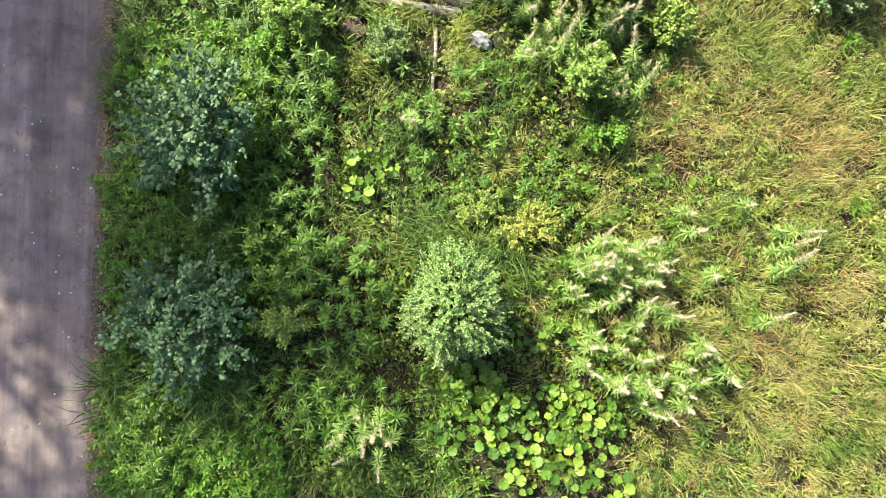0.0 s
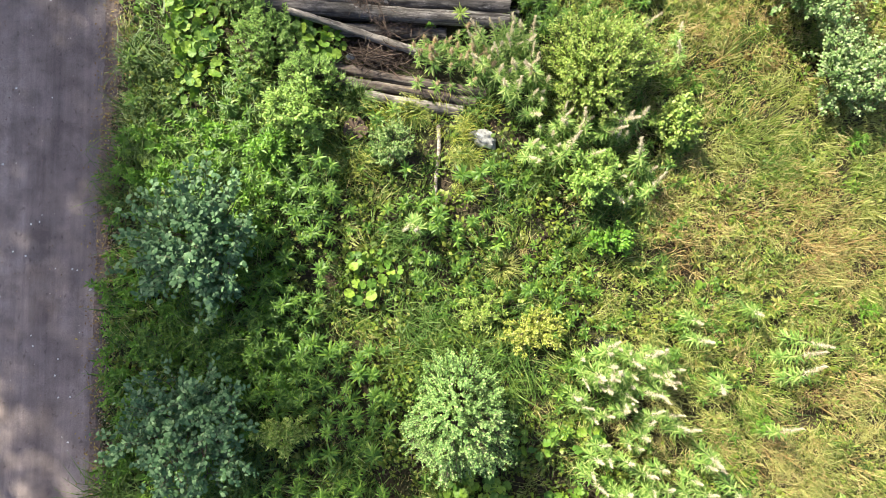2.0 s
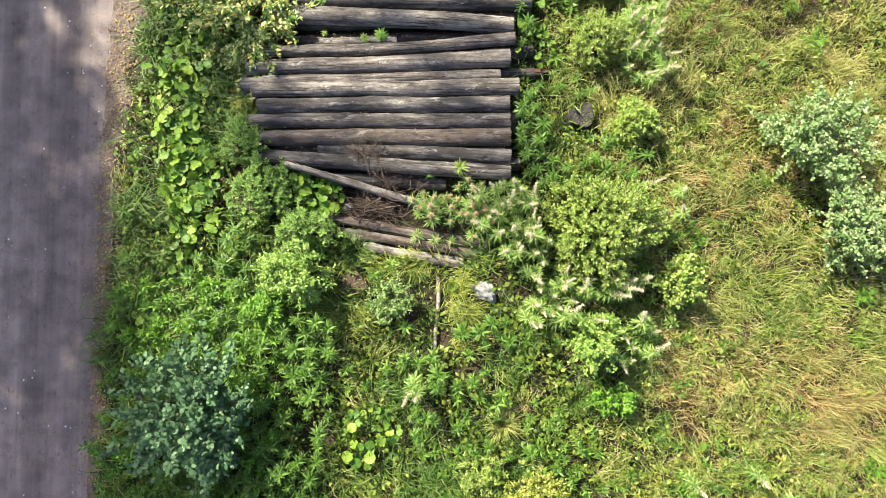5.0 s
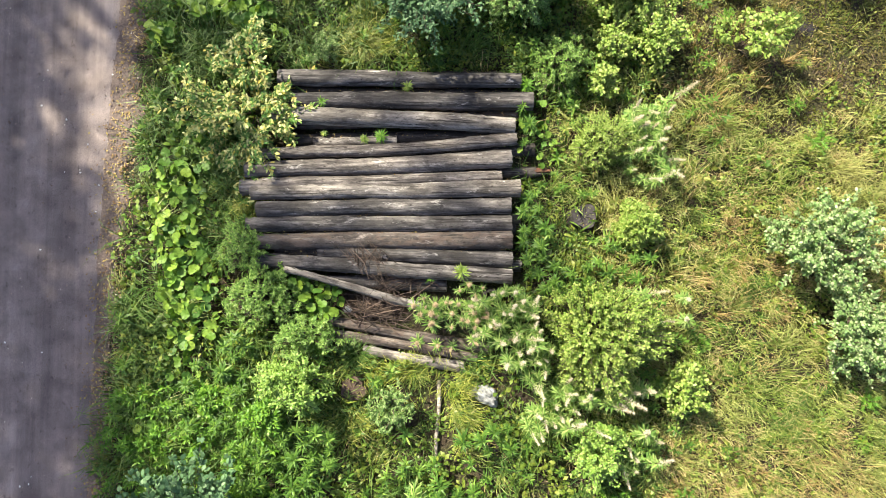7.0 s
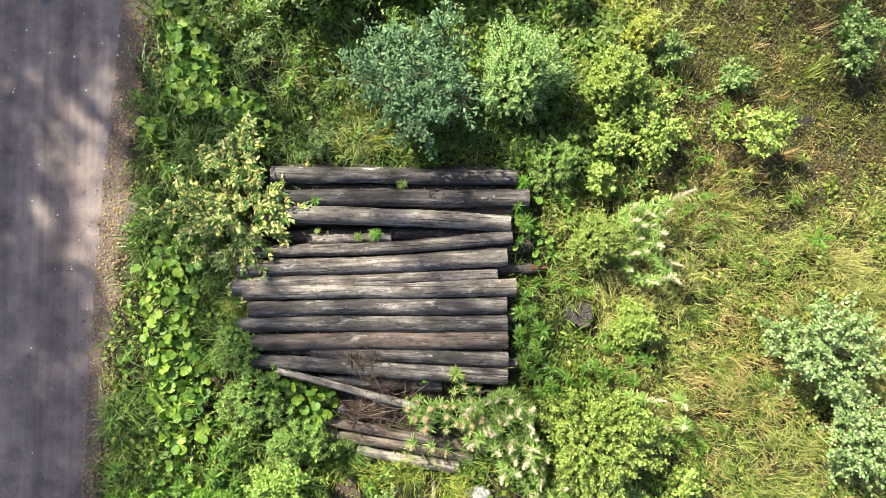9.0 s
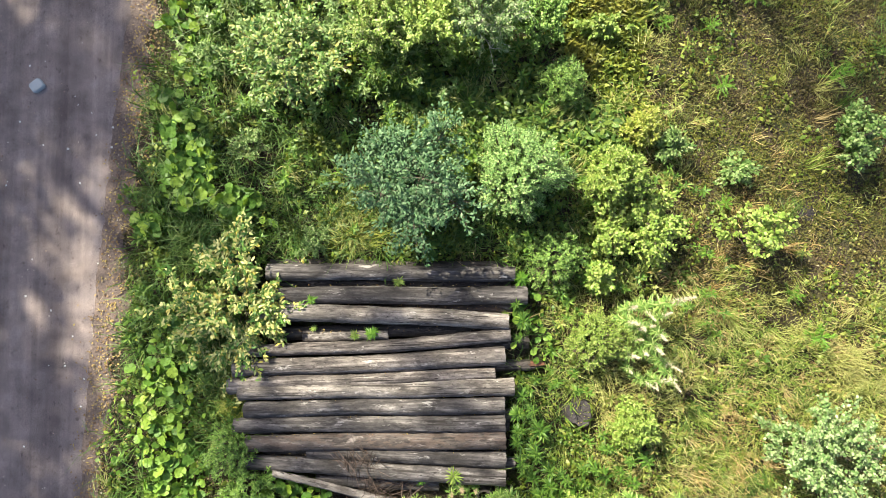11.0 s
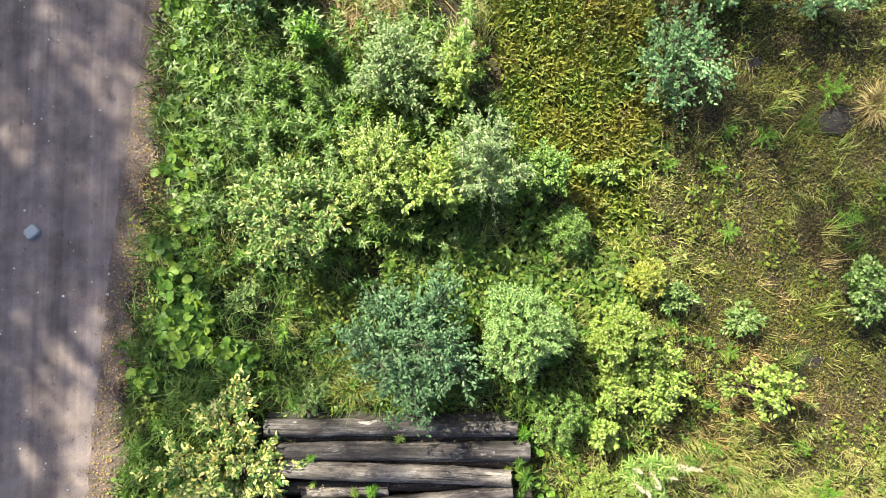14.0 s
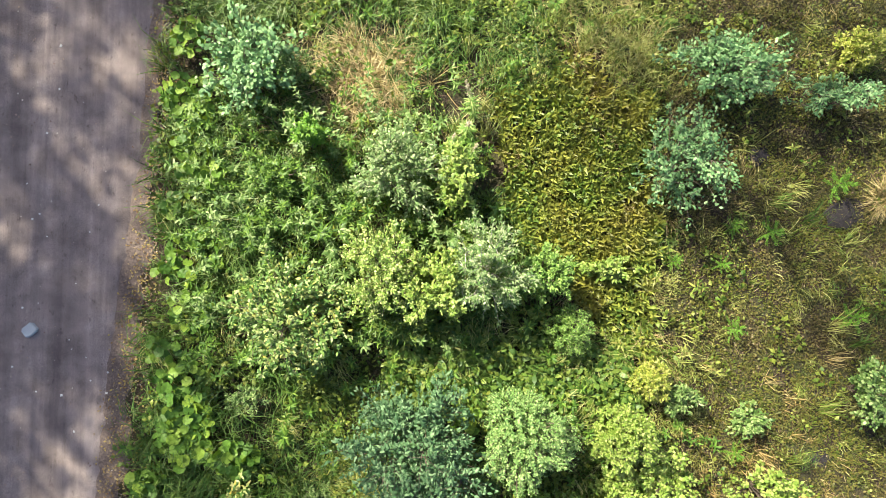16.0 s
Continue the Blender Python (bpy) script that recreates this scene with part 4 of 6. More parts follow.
# ---- stumps, stones, stick, box ----
def lump_mesh(rx, ry, rz, seed, flat=0.0, rough=0.18):
    """An uneven rounded lump as vertices and faces; flat cuts its underside."""
    bm = bmesh.new()
    bmesh.ops.create_icosphere(bm, subdivisions=3, radius=1.0)
    for v in bm.verts:
        d = noise.fractal(v.co * 1.6 + Vector((seed * 7.3, seed, 0)), 1.0, 2.0, 4) * rough
        v.co *= 1 + d
        v.co = Vector((v.co.x * rx, v.co.y * ry, max(v.co.z, -flat) * rz))
    bm.normal_update()
    verts = [tuple(v.co) for v in bm.verts]
    faces = [tuple(v.index for v in f.verts) for f in bm.faces]
    bm.free()
    return verts, faces


def stump(x, y, r, h, label, seed, wood):
    e = thing("tree_stump", pose(x, y, 0.0), label, "stump", "stumps")
    g = np.random.default_rng(seed)
    sides = 22
    ang = np.arange(sides) * 2 * np.pi / sides
    lobes = 1 + 0.10 * np.sin(3 * ang + seed) + 0.05 * g.normal(0, 1, sides)
    levels = [(-0.04, 1.25), (0.02, 1.12), (h * 0.6, 1.02), (h, 1.0)]
    rings = np.concatenate([np.stack([r * k * lobes * np.cos(ang), r * k * lobes * np.sin(ang), np.full(sides, z) + (g.normal(0, 0.006, sides) if z == h else 0)], 1) for z, k in levels])
    f = []
    for i in range(3):
        for j in range(sides):
            a, b = i * sides + j, i * sides + (j + 1) % sides
            f += [(a, b, b + sides), (a, b + sides, a + sides)]
    side = Pieces()
    side.raw(rings, f)
    side.part("side", wood, e)
    top = Pieces()
    rim = rings[-sides:] * (0.99, 0.99, 1)
    mid = rim * (0.6, 0.6, 1) + g.normal(0, 0.004, (sides, 3)) - (0, 0, 0.008)
    f = [t for j in range(sides) for t in ((j, (j + 1) % sides, sides + (j + 1) % sides), (j, sides + (j + 1) % sides, sides + j), (sides + j, sides + (j + 1) % sides, 2 * sides))]
    top.raw(np.concatenate([rim, mid, [(0, 0, h - 0.012)]]), f)
    top.part("cut_face", wood, e, "dark rotten cut face")
    # fallen petals and blades that lie on the cut face
    n = 24
    far, way = r * 0.95 * np.sqrt(g.uniform(0, 1, n)), g.uniform(0, 6.28, n)
    at = np.stack([x + far * np.cos(way), y + far * np.sin(way), np.full(n, h + 0.002)], 1)
    size = g.uniform(0.012, 0.028, n)
    bits = Pieces()
    bits.leaves(OVAL, at, g.uniform(0, 6.28, n), g.normal(0.1, 0.1, n), 0.0, size * 0.6, size)
    stuff(bits, "leaf_litter", DRY_HERB, "small dry leaf bits lying on the stump", "litter")
    k = 22
    way = g.uniform(0, 6.28, k)
    far = r * g.uniform(1.15, 1.45, k)
    long = g.uniform(0.12, 0.24, k)
    blades = Pieces()
    blades.leaves(LANCET, np.stack([x + far * np.cos(way), y + far * np.sin(way), g.uniform(0.03, h, k)], 1), way + np.pi + g.normal(0, 0.8, k), g.uniform(0.3, 1.1, k), g.normal(0, 0.3, k), long * 0.10, long)
    stuff(blades, "overhanging_blades", HERB, "green grass blades leaning over the stump", "grass")


stump(-1.13, 3.12, 0.14, 0.19, "dark rotten tree stump among the weeds", 3, BROWN_STUMP)
stump(1.62, 5.09, 0.145, 0.18, "flat dark tree stump in the grass", 5, GREY_STUMP)


def hollow_stump(x, y):
    e = thing("hollow_stump", pose(x, y, 0, 6, -5, 0), "short hollow rotten stump with a dark hole", "stump")
    sides = 20
    ang = np.arange(sides) * 2 * np.pi / sides
    prof = [(0.10, -0.05), (0.095, 0.10), (0.088, 0.14), (0.060, 0.142), (0.055, 0.10), (0.05, -0.04)]
    wob = 1 + 0.08 * np.sin(2 * ang + 1) + 0.05 * np.sin(5 * ang)
    v = np.concatenate([np.stack([r * wob * np.cos(ang), r * wob * np.sin(ang), np.full(sides, z)], 1) for r, z in prof])
    f = [t for i in range(5) for j in range(sides) for t in ((i * sides + j, i * sides + (j + 1) % sides, (i + 1) * sides + (j + 1) % sides), (i * sides + j, (i + 1) * sides + (j + 1) % sides, (i + 1) * sides + j))]
    p = Pieces()
    p.raw(v, f)
    p.part("shell", DARK_BROWN_LOG, e)


hollow_stump(0.50, 4.18)


def stone(name, x, y, z, rx, ry, rz, turn, material, label, category, seed, group=""):
    p = Pieces()
    p.raw(*lump_mesh(rx, ry, rz, seed, 0.5, 0.35))
    ob = p.part(name, material)
    ob.matrix_world = pose(x, y, z, 0, 0, turn)
    return tagged(ob, label, category, group)


stone("stone", 0.42, 3.00, 0.06, 0.15, 0.10, 0.10, -35, PALE_STONE, "pale grey and white stone by the logs", "stone", 2, "stones by the pile")
stone("stone", 0.27, 3.05, 0.04, 0.08, 0.06, 0.07, 20, PALE_STONE, "small pale stone by the logs", "stone", 4, "stones by the pile")
stone("stone", -1.20, 4.03, 0.06, 0.05, 0.04, 0.05, 10, PALE_STONE, "small pale stone in the brushwood", "stone", 6, "stones by the pile")
stone("peat_mound", 5.00, 10.36, 0.0, 0.23, 0.20, 0.06, 10, CHAR, "black patch of bare peaty soil", "soil", 8)
stone("peat_mound", 3.95, 11.08, 0.0, 0.15, 0.12, 0.04, 40, CHAR, "black patch of bare peaty soil", "soil", 9)
stone("peat_mound", 0.42, 2.31, 0.0, 0.14, 0.10, 0.04, 10, STUMP_WOOD, "dark patch of bare soil", "soil", 10)
stone("peat_mound", 1.89, 0.53, 0.0, 0.22, 0.12, 0.04, 20, STUMP_WOOD, "dark patch of bare soil", "soil", 11)
stone("peat_mound", 1.09, 0.21, 0.0, 0.20, 0.16, 0.04, 70, STUMP_WOOD, "dark patch of bare soil", "soil", 12)
stone("peat_mound", 4.54, 5.58, 0.0, 0.10, 0.09, 0.04, 70, CHAR, "dark patch of bare soil", "soil", 13)
stone("peat_mound", 4.51, 7.42, 0.0, 0.14, 0.10, 0.03, 0, CHAR, "dark patch of bare soil", "soil", 14)


def stick():
    p = Pieces()
    y = np.linspace(3.18, 2.30, 12)
    x = -0.045 * (3.1 - y) - 0.14 + 0.012 * np.sin(y * 7)
    p.tube(np.stack([x, y, ground_z(x, y) + 0.04], 1), np.linspace(0.028, 0.020, 12), 8)
    tagged(p.part("stick", PALE_POLE, None, "", True), "pale dead stick lying in the grass", "stick")


stick()


def plastic_box():
    e = thing("plastic_box", pose(-4.83, 9.09, 0.018, 0, 0, 38), "small greyish-white rounded plastic box on the road", "box")
    for name, w, d, z0, z1, material, label in (("base", 0.150, 0.125, 0.0, 0.030, BOX_SIDE, "grey base"), ("lid", 0.156, 0.131, 0.031, 0.062, BOX_WHITE, "greyish-white lid")):
        bm = bmesh.new()
        bmesh.ops.create_cube(bm, size=1.0)
        for v in bm.verts:
            v.co = Vector((v.co.x * w, v.co.y * d, z0 + (v.co.z + 0.5) * (z1 - z0)))
        bmesh.ops.bevel(bm, geom=[ed for ed in bm.edges if abs(ed.verts[0].co.z - ed.verts[1].co.z) > 0.01], offset=0.017, segments=4, affect="EDGES")
        bmesh.ops.bevel(bm, geom=[ed for ed in bm.edges if ed.verts[0].co.z > z1 - 1e-4 and ed.verts[1].co.z > z1 - 1e-4], offset=0.009, segments=3, affect="EDGES")
        me = bpy.data.meshes.new(name)
        bm.to_mesh(me)
        bm.free()
        me.materials.append(material)
        ob = new(name, me)
        ob.parent = e
        tagged(ob, label)


plastic_box()


# ---- shrubs ----
def shrub(name, label, x, y, rx, ry, h, material, leaves, size, kind=OVAL, slim=0.95, twigs=90, low=0.16, flat=0.42, seed=0, category="shrub", wood=BARK):
    """A shrub: stems from one foot, twigs over an uneven crown, leaves along the twigs."""
    g = np.random.default_rng(1000 + seed)
    e = thing(name, pose(x, y, float(ground_z(np.array(x), np.array(y)))), label, category)
    mid, rz = h * (1 + low) / 2, h * (1 - low) / 2
    # crown of many small lobes
    rx, ry, leaves, twigs, size = rx * 1.3, ry * 1.3, int(leaves * 1.9), int(twigs * 1.5), size * 0.98
    lobes = int(g.integers(14, 20))
    la = np.arange(lobes) * 2.4 + g.normal(0, 0.3, lobes)
    lr = np.sqrt((np.arange(lobes) + g.uniform(0, 1, lobes)) / lobes) * 0.78
    lc = np.stack([rx * lr * np.cos(la), ry * lr * np.sin(la), mid + rz * (g.uniform(-0.3, 0.8, lobes) - 0.6 * lr ** 2)], 1)
    stems = Pieces()
    base = np.array([0, 0, -0.02])
    mains = []
    for c in lc:
        m = base * 0.5 + c * 0.5 + np.array([c[0] * -0.18, c[1] * -0.18, 0.08 * h])
        s = np.linspace(0, 1, 6)[:, None]
        line = (1 - s) ** 2 * base + 2 * s * (1 - s) * m + s ** 2 * c
        stems.tube(line, np.linspace(0.011, 0.004, 6) * (0.6 + h * 0.5), 5)
        mains.append(line)
    which = g.integers(0, lobes, twigs)
    d = g.normal(0, 1, (twigs, 3))
    d /= np.linalg.norm(d, axis=1)[:, None]
    d[:, 2] = np.where(d[:, 2] < -0.3, -d[:, 2], d[:, 2])
    reach = g.uniform(0.55, 1.0, twigs)[:, None] * np.array([rx * 0.48, ry * 0.48, rz * 0.70])
    ends = lc[which] + d * reach
    ends[:, 2] = np.maximum(ends[:, 2], 0.08)
    starts = np.stack([mains[k][g.integers(2, 6)] for k in which])
    for a, b in zip(starts, ends):
        stems.tube([a, (a + b) / 2 + (0, 0, 0.03 * h), b], [0.004, 0.003, 0.0015], 3)
    k = g.integers(0, twigs, leaves)
    u = g.uniform(0.25, 1.05, leaves)[:, None]
    at = starts[k] * (1 - u) + ends[k] * u + np.array([0, 0, 0.06 * h]) * u * (1 - u)
    at += g.normal(0, size * 0.35, at.shape)
    at[:, 2] = np.maximum(at[:, 2], 0.03)
    way = ends[k] - starts[k]
    az = np.arctan2(way[:, 1], way[:, 0]) + g.normal(0, 0.9, leaves)
    l = size * g.uniform(0.6, 1.25, leaves)
    leafy = Pieces()
    leafy.leaves(kind, at, az, g.normal(0.05, flat, leaves), g.normal(0, flat, leaves), l * slim, l)
    stems.part("branchwork", wood, e)
    leafy.part("foliage", material, e)
    return e


def dome_bush(name, label, x, y, rx, ry, h, material, shoots_n, leaf, seed, per=18, slim=0.30, low=0.12, category="shrub"):
    """A close round bush: straight shoots from one foot, each ending in a feathery spray of small leaves."""
    g = np.random.default_rng(7000 + seed)
    e = thing(name, pose(x, y, float(ground_z(np.array(x), np.array(y)))), label, category)
    i = np.arange(shoots_n)
    az = i * 2.39996 + g.normal(0, 0.25, shoots_n)
    cz = np.clip(1 - 1.12 * (i + g.uniform(0, 1, shoots_n)) / shoots_n, -0.12, 1)
    sz = np.sqrt(1 - cz ** 2)
    r = (1 + 0.12 * np.sin(3 * az + seed) * sz + 0.10 * np.sin(5 * az + 4 * cz + seed)) * g.uniform(0.60, 1.22, shoots_n)
    tip = np.stack([rx * r * sz * np.cos(az), ry * r * sz * np.sin(az), h * (low + 0.25 + (0.75 - low) * r * cz)], 1)
    foot = np.stack([0.12 * tip[:, 0], 0.12 * tip[:, 1], 0 * az], 1)
    stems, leafy = Pieces(), Pieces()
    for a, b in zip(foot, tip):
        stems.tube([a, (a + b) / 2 + (0, 0, 0.05 * h), b], [0.005, 0.004, 0.002], 3)
    way = tip - foot * 2
    way /= np.linalg.norm(way, axis=1)[:, None]
    w = np.repeat(way, per, 0)
    back = g.uniform(0, 1, shoots_n * per)[:, None]
    at = np.repeat(tip, per, 0) - w * back * 0.30 * h * 0.5
    out = g.normal(0, 1, w.shape)
    out -= w * np.sum(out * w, 1)[:, None]
    out /= np.linalg.norm(out, axis=1)[:, None]
    d = w * 0.6 + out * 0.9 + np.array([0, 0, 0.25])
    d[:, 2] *= 0.55
    d /= np.linalg.norm(d, axis=1)[:, None]
    l = 0.92 * leaf * g.uniform(0.65, 1.2, shoots_n * per) * (0.7 + 0.5 * back[:, 0])
    leafy.leaves(LANCET, at, np.arctan2(d[:, 1], d[:, 0]), np.arcsin(d[:, 2]), g.normal(0, 0.4, len(l)), l * slim, l)
    stems.part("branchwork", BARK, e)
    leafy.part("foliage", material, e)
    return e


shrub("aspen_shrub", "dark blue-green aspen shrub with round leaves", -2.83, 1.75, 0.60, 0.69, 1.19, ASPEN, 2300, 0.066, twigs=110, seed=1)
shrub("aspen_shrub", "grey-green aspen shrub by the road verge", -2.96, -0.34, 0.59, 0.65, 1.01, ASPEN, 2300, 0.062, twigs=110, seed=2)
dome_bush("birch_bush", "pale blue-green fine-leaved birch bush", 0.03, -0.20, 0.52, 0.61, 1.23, MINT, 1350, 0.036, 3, 15, 0.62)
shrub("tansy_clump", "low yellow-green feathery herb clump", -1.90, -0.39, 0.25, 0.16, 0.55, LIME, 1700, 0.045, LANCET, 0.36, 50, seed=4, category="herb")
shrub("rowan_sapling", "yellow-green rowan sapling beside the logs", -1.74, 3.23, 0.33, 0.26, 0.84, FRESH, 3000, 0.042, LANCET, 0.45, 110, seed=5)
dome_bush("feathery_herb", "blue-green feathery herb behind the rowan", -1.65, 3.74, 0.34, 0.24, 0.62, FEATHER, 216, 0.050, 46, 18, 0.26, category="herb")
shrub("birch_sapling", "light green birch sapling in the meadow", 1.58, 2.44, 0.26, 0.27, 0.97, FRESH, 2200, 0.036, twigs=90, seed=6)
shrub("birch_sapling", "low light green birch sapling in the grass", 1.84, 1.74, 0.20, 0.16, 0.48, BIRCH, 900, 0.036, twigs=50, seed=47)
dome_bush("birch_shrub", "bright yellow-green fine-leaved bush", 1.72, 3.72, 0.56, 0.56, 1.01, LIME, 1140, 0.046, 7, 16, 0.50)
shrub("birch_shrub", "loose yellow-green shrub beyond the willowherbs", 2.64, 3.05, 0.23, 0.26, 0.62, LIME, 1200, 0.044, twigs=60, seed=48)
dome_bush("feathery_herb", "pale green feathery herb beside the log butts", -2.37, 4.79, 0.24, 0.28, 0.55, FEATHER, 216, 0.043, 8, 20, 0.26, category="herb")
dome_bush("feathery_herb", "green feathery herb beside the road verge", -2.16, 4.23, 0.35, 0.37, 0.58, FEATHER, 273, 0.053, 9, 20, 0.26, category="herb")
shrub("willow_shrub", "silvery willow shrub in the sunny meadow", 4.27, 4.71, 0.56, 0.49, 0.84, PALE_SILVER, 4200, 0.042, twigs=120, seed=10)
shrub("willow_shrub", "silvery willow shrub in the sunny meadow", 4.64, 3.65, 0.47, 0.49, 0.75, PALE_SILVER, 3600, 0.042, twigs=110, seed=11)
shrub("sallow_shrub", "sallow shrub with yellowing leaves by the logs", -2.33, 6.44, 0.64, 0.76, 0.63, YELLOWED, 4300, 0.062, twigs=90, slim=0.62, seed=12)
shrub("willow_shrub", "large grey-green willow shrub behind the logs", -0.31, 7.80, 0.60, 0.67, 1.19, ASPEN, 4600, 0.056, twigs=210, slim=0.62, seed=13)
dome_bush("birch_bush", "dense round light green feathery bush", 0.93, 7.87, 0.45, 0.47, 1.10, MINT, 1080, 0.044, 14, 15, 0.40)
dome_bush("birch_sapling", "yellow-green birch sapling in the sun", 2.05, 7.81, 0.33, 0.31, 0.84, LIME, 495, 0.050, 15, 15, 0.45)
shrub("birch_shrub", "loose yellow-green birch bush", 2.50, 7.25, 0.30, 0.32, 0.66, LIME, 1700, 0.042, twigs=90, seed=16)
shrub("birch_shrub", "loose yellow-green birch bush by the sapling", 2.01, 7.19, 0.25, 0.25, 0.53, LIME, 1400, 0.040, twigs=70, seed=49)
dome_bush("yellow_herb", "small clear yellow feathery herb clump", 2.43, 8.42, 0.18, 0.21, 0.55, YELLOW_GRASS, 165, 0.055, 17, 16, 0.35, category="herb")
shrub("leafy_herb", "grey-green bushy herb beside the yellow clump", 2.76, 8.21, 0.18, 0.14, 0.44, SALLOW, 700, 0.045, LANCET, 0.4, 40, seed=50, category="herb")
shrub("sallow_shrub", "yellow-green sallow shrub near the road", -1.70, 9.26, 0.53, 0.51, 0.97, YELLOWING, 2900, 0.060, twigs=140, slim=0.62, seed=18)
shrub("birch_shrub", "yellow-green birch shrub with fine yellow leaves", -0.60, 9.71, 0.41, 0.45, 1.06, YELLOW_BIRCH, 4860, 0.030, twigs=130, seed=19)
shrub("rowan_sapling", "bright green rowan sapling among the shrubs", -0.06, 9.56, 0.31, 0.35, 1.10, LIME, 3780, 0.044, LANCET, 0.5, 90, seed=20)
shrub("willow_shrub", "silvery willow shrub with pale twigs", 0.55, 9.69, 0.38, 0.44, 1.19, PALE_SILVER, 2700, 0.046, LANCET, 0.40, 130, seed=21, wood=PALE_TWIG)
shrub("alder_sapling", "soft green sapling beside the willow", 1.21, 9.65, 0.27, 0.25, 0.88, FEATHER, 2295, 0.034, twigs=70, seed=22)
shrub("willow_shrub", "pale green willow shrub", -0.45, 10.83, 0.44, 0.45, 0.88, PALE_SILVER, 2700, 0.050, LANCET, 0.42, 90, seed=23)
shrub("rowan_sapling", "yellow-green rowan sapling among taller shrubs", 0.24, 10.80, 0.20, 0.29, 0.84, LIME, 1500, 0.050, LANCET, 0.5, 60, seed=24)
shrub("leafy_herb", "light green leafy herb", -1.46, 11.30, 0.14, 0.15, 0.75, BIRCH, 800, 0.050, LANCET, 0.5, 40, seed=25, category="herb")
shrub("willow_shrub", "blue-grey willow shrub at the verge", -2.14, 12.16, 0.44, 0.44, 0.82, TEAL, 1094, 0.062, twigs=100, seed=26)
shrub("leafy_herb", "pale green bushy herb below the willow", -1.76, 12.13, 0.16, 0.18, 0.53, SALLOW, 900, 0.040, LANCET, 0.5, 50, seed=51, category="herb")
shrub("willow_shrub", "blue-green willow shrub beside the broad leaves", 2.80, 10.94, 0.46, 0.53, 0.82, TEAL, 1299, 0.050, twigs=110, slim=0.8, seed=27)
shrub("willow_shrub", "blue-green spreading willow shrub", 3.42, 11.99, 0.68, 0.36, 0.82, TEAL, 1573, 0.052, twigs=120, slim=0.8, seed=28)
shrub("willow_shrub", "pale willow shrub in the short sward", 4.73, 11.70, 0.48, 0.19, 0.59, TEAL, 684, 0.052, twigs=60, slim=0.6, seed=29)
dome_bush("leafy_herb", "dense soft green feathery herb in front of the broad leaves", 1.52, 8.98, 0.25, 0.27, 0.55, FEATHER, 390, 0.046, 30, 14, 0.22, category="herb")
shrub("birch_sapling", "thin pale birch sapling leaning over the sward", 3.60, 7.17, 0.35, 0.27, 0.66, LIME, 620, 0.048, twigs=30, seed=31)
dome_bush("feathery_herb", "light green feathery herb by the log ends", 1.35, 6.89, 0.31, 0.31, 0.57, FEATHER, 244, 0.043, 32, 20, 0.26, category="herb")
dome_bush("feathery_herb", "yellow-green feathery herb by the log ends", 1.80, 5.96, 0.35, 0.31, 0.63, LIME, 374, 0.041, 33, 20, 0.26, category="herb")
shrub("leafy_herb", "yellow-green herb by the log ends", 1.86, 6.68, 0.15, 0.15, 0.48, LIME, 800, 0.050, LANCET, 0.5, 36, seed=35, category="herb")
dome_bush("rowan_sapling", "bright yellow-green low sapling", 2.21, 4.98, 0.24, 0.27, 0.53, LIME, 255, 0.060, 34, 16, 0.34)
shrub("willow_shrub", "pale green shrub in the short sward", 4.91, 8.25, 0.24, 0.28, 0.70, SALLOW, 1300, 0.046, twigs=60, seed=36)
shrub("leafy_herb", "small grey-green herb at the pile's foot", -0.70, 2.92, 0.22, 0.24, 0.40, SALLOW, 1100, 0.040, LANCET, 0.4, 50, seed=37, category="herb")
shrub("leafy_herb", "green herb clump by the verge", -1.91, 10.84, 0.27, 0.20, 0.53, WILLOWHERB, 1300, 0.055, LANCET, 0.35, 60, seed=38, category="herb")
dome_bush("yellow_herb", "clear yellow herb at the field's edge", 5.12, 12.29, 0.24, 0.23, 0.53, YELLOW_GRASS, 195, 0.055, 39, 14, 0.35, category="herb")
shrub("leafy_herb", "low green herb in the short sward", 3.58, 7.94, 0.19, 0.17, 0.31, SALLOW, 600, 0.045, LANCET, 0.5, 30, seed=40, category="herb")
shrub("leafy_herb", "green herb beside the stump", -2.12, 2.86, 0.18, 0.18, 0.53, BIRCH, 900, 0.055, LANCET, 0.36, 45, seed=41, category="herb")
shrub("raspberry_bush", "loose light green bramble in the meadow", 2.63, 3.14, 0.16, 0.24, 0.44, LIME, 700, 0.045, twigs=40, seed=42)
shrub("leafy_herb", "yellow-green herbs in a sunny spot", 0.90, 0.70, 0.34, 0.22, 0.40, YELLOW_GRASS, 2000, 0.036, OVAL, 0.6, 70, seed=43, category="herb")
shrub("leafy_herb", "yellow-green low herbs beside the birch bush", 0.31, 0.94, 0.24, 0.20, 0.35, LIME, 1100, 0.036, OVAL, 0.6, 50, seed=52, category="herb")
shrub("leafy_herb", "dark green herb under the shrubs", -0.56, 9.14, 0.28, 0.21, 0.53, DARK_LANCE, 1000, 0.085, LANCET, 0.2, 60, seed=44, category="herb")
shrub("rowan_sapling", "yellow-green low plant among the broad leaves", 2.01, 9.71, 0.29, 0.11, 0.37, LIME, 900, 0.045, LANCET, 0.6, 40, seed=45)
shrub("leafy_herb", "pale green herb with small white flowers", -2.22, 8.29, 0.18, 0.15, 0.40, SALLOW, 700, 0.034, LANCET, 0.4, 40, seed=53, category="herb")
shrub("leafy_herb", "pale bushy herb behind the logs", -1.44, 7.14, 0.17, 0.17, 0.40, SALLOW, 800, 0.034, LANCET, 0.4, 40, seed=54, category="herb")


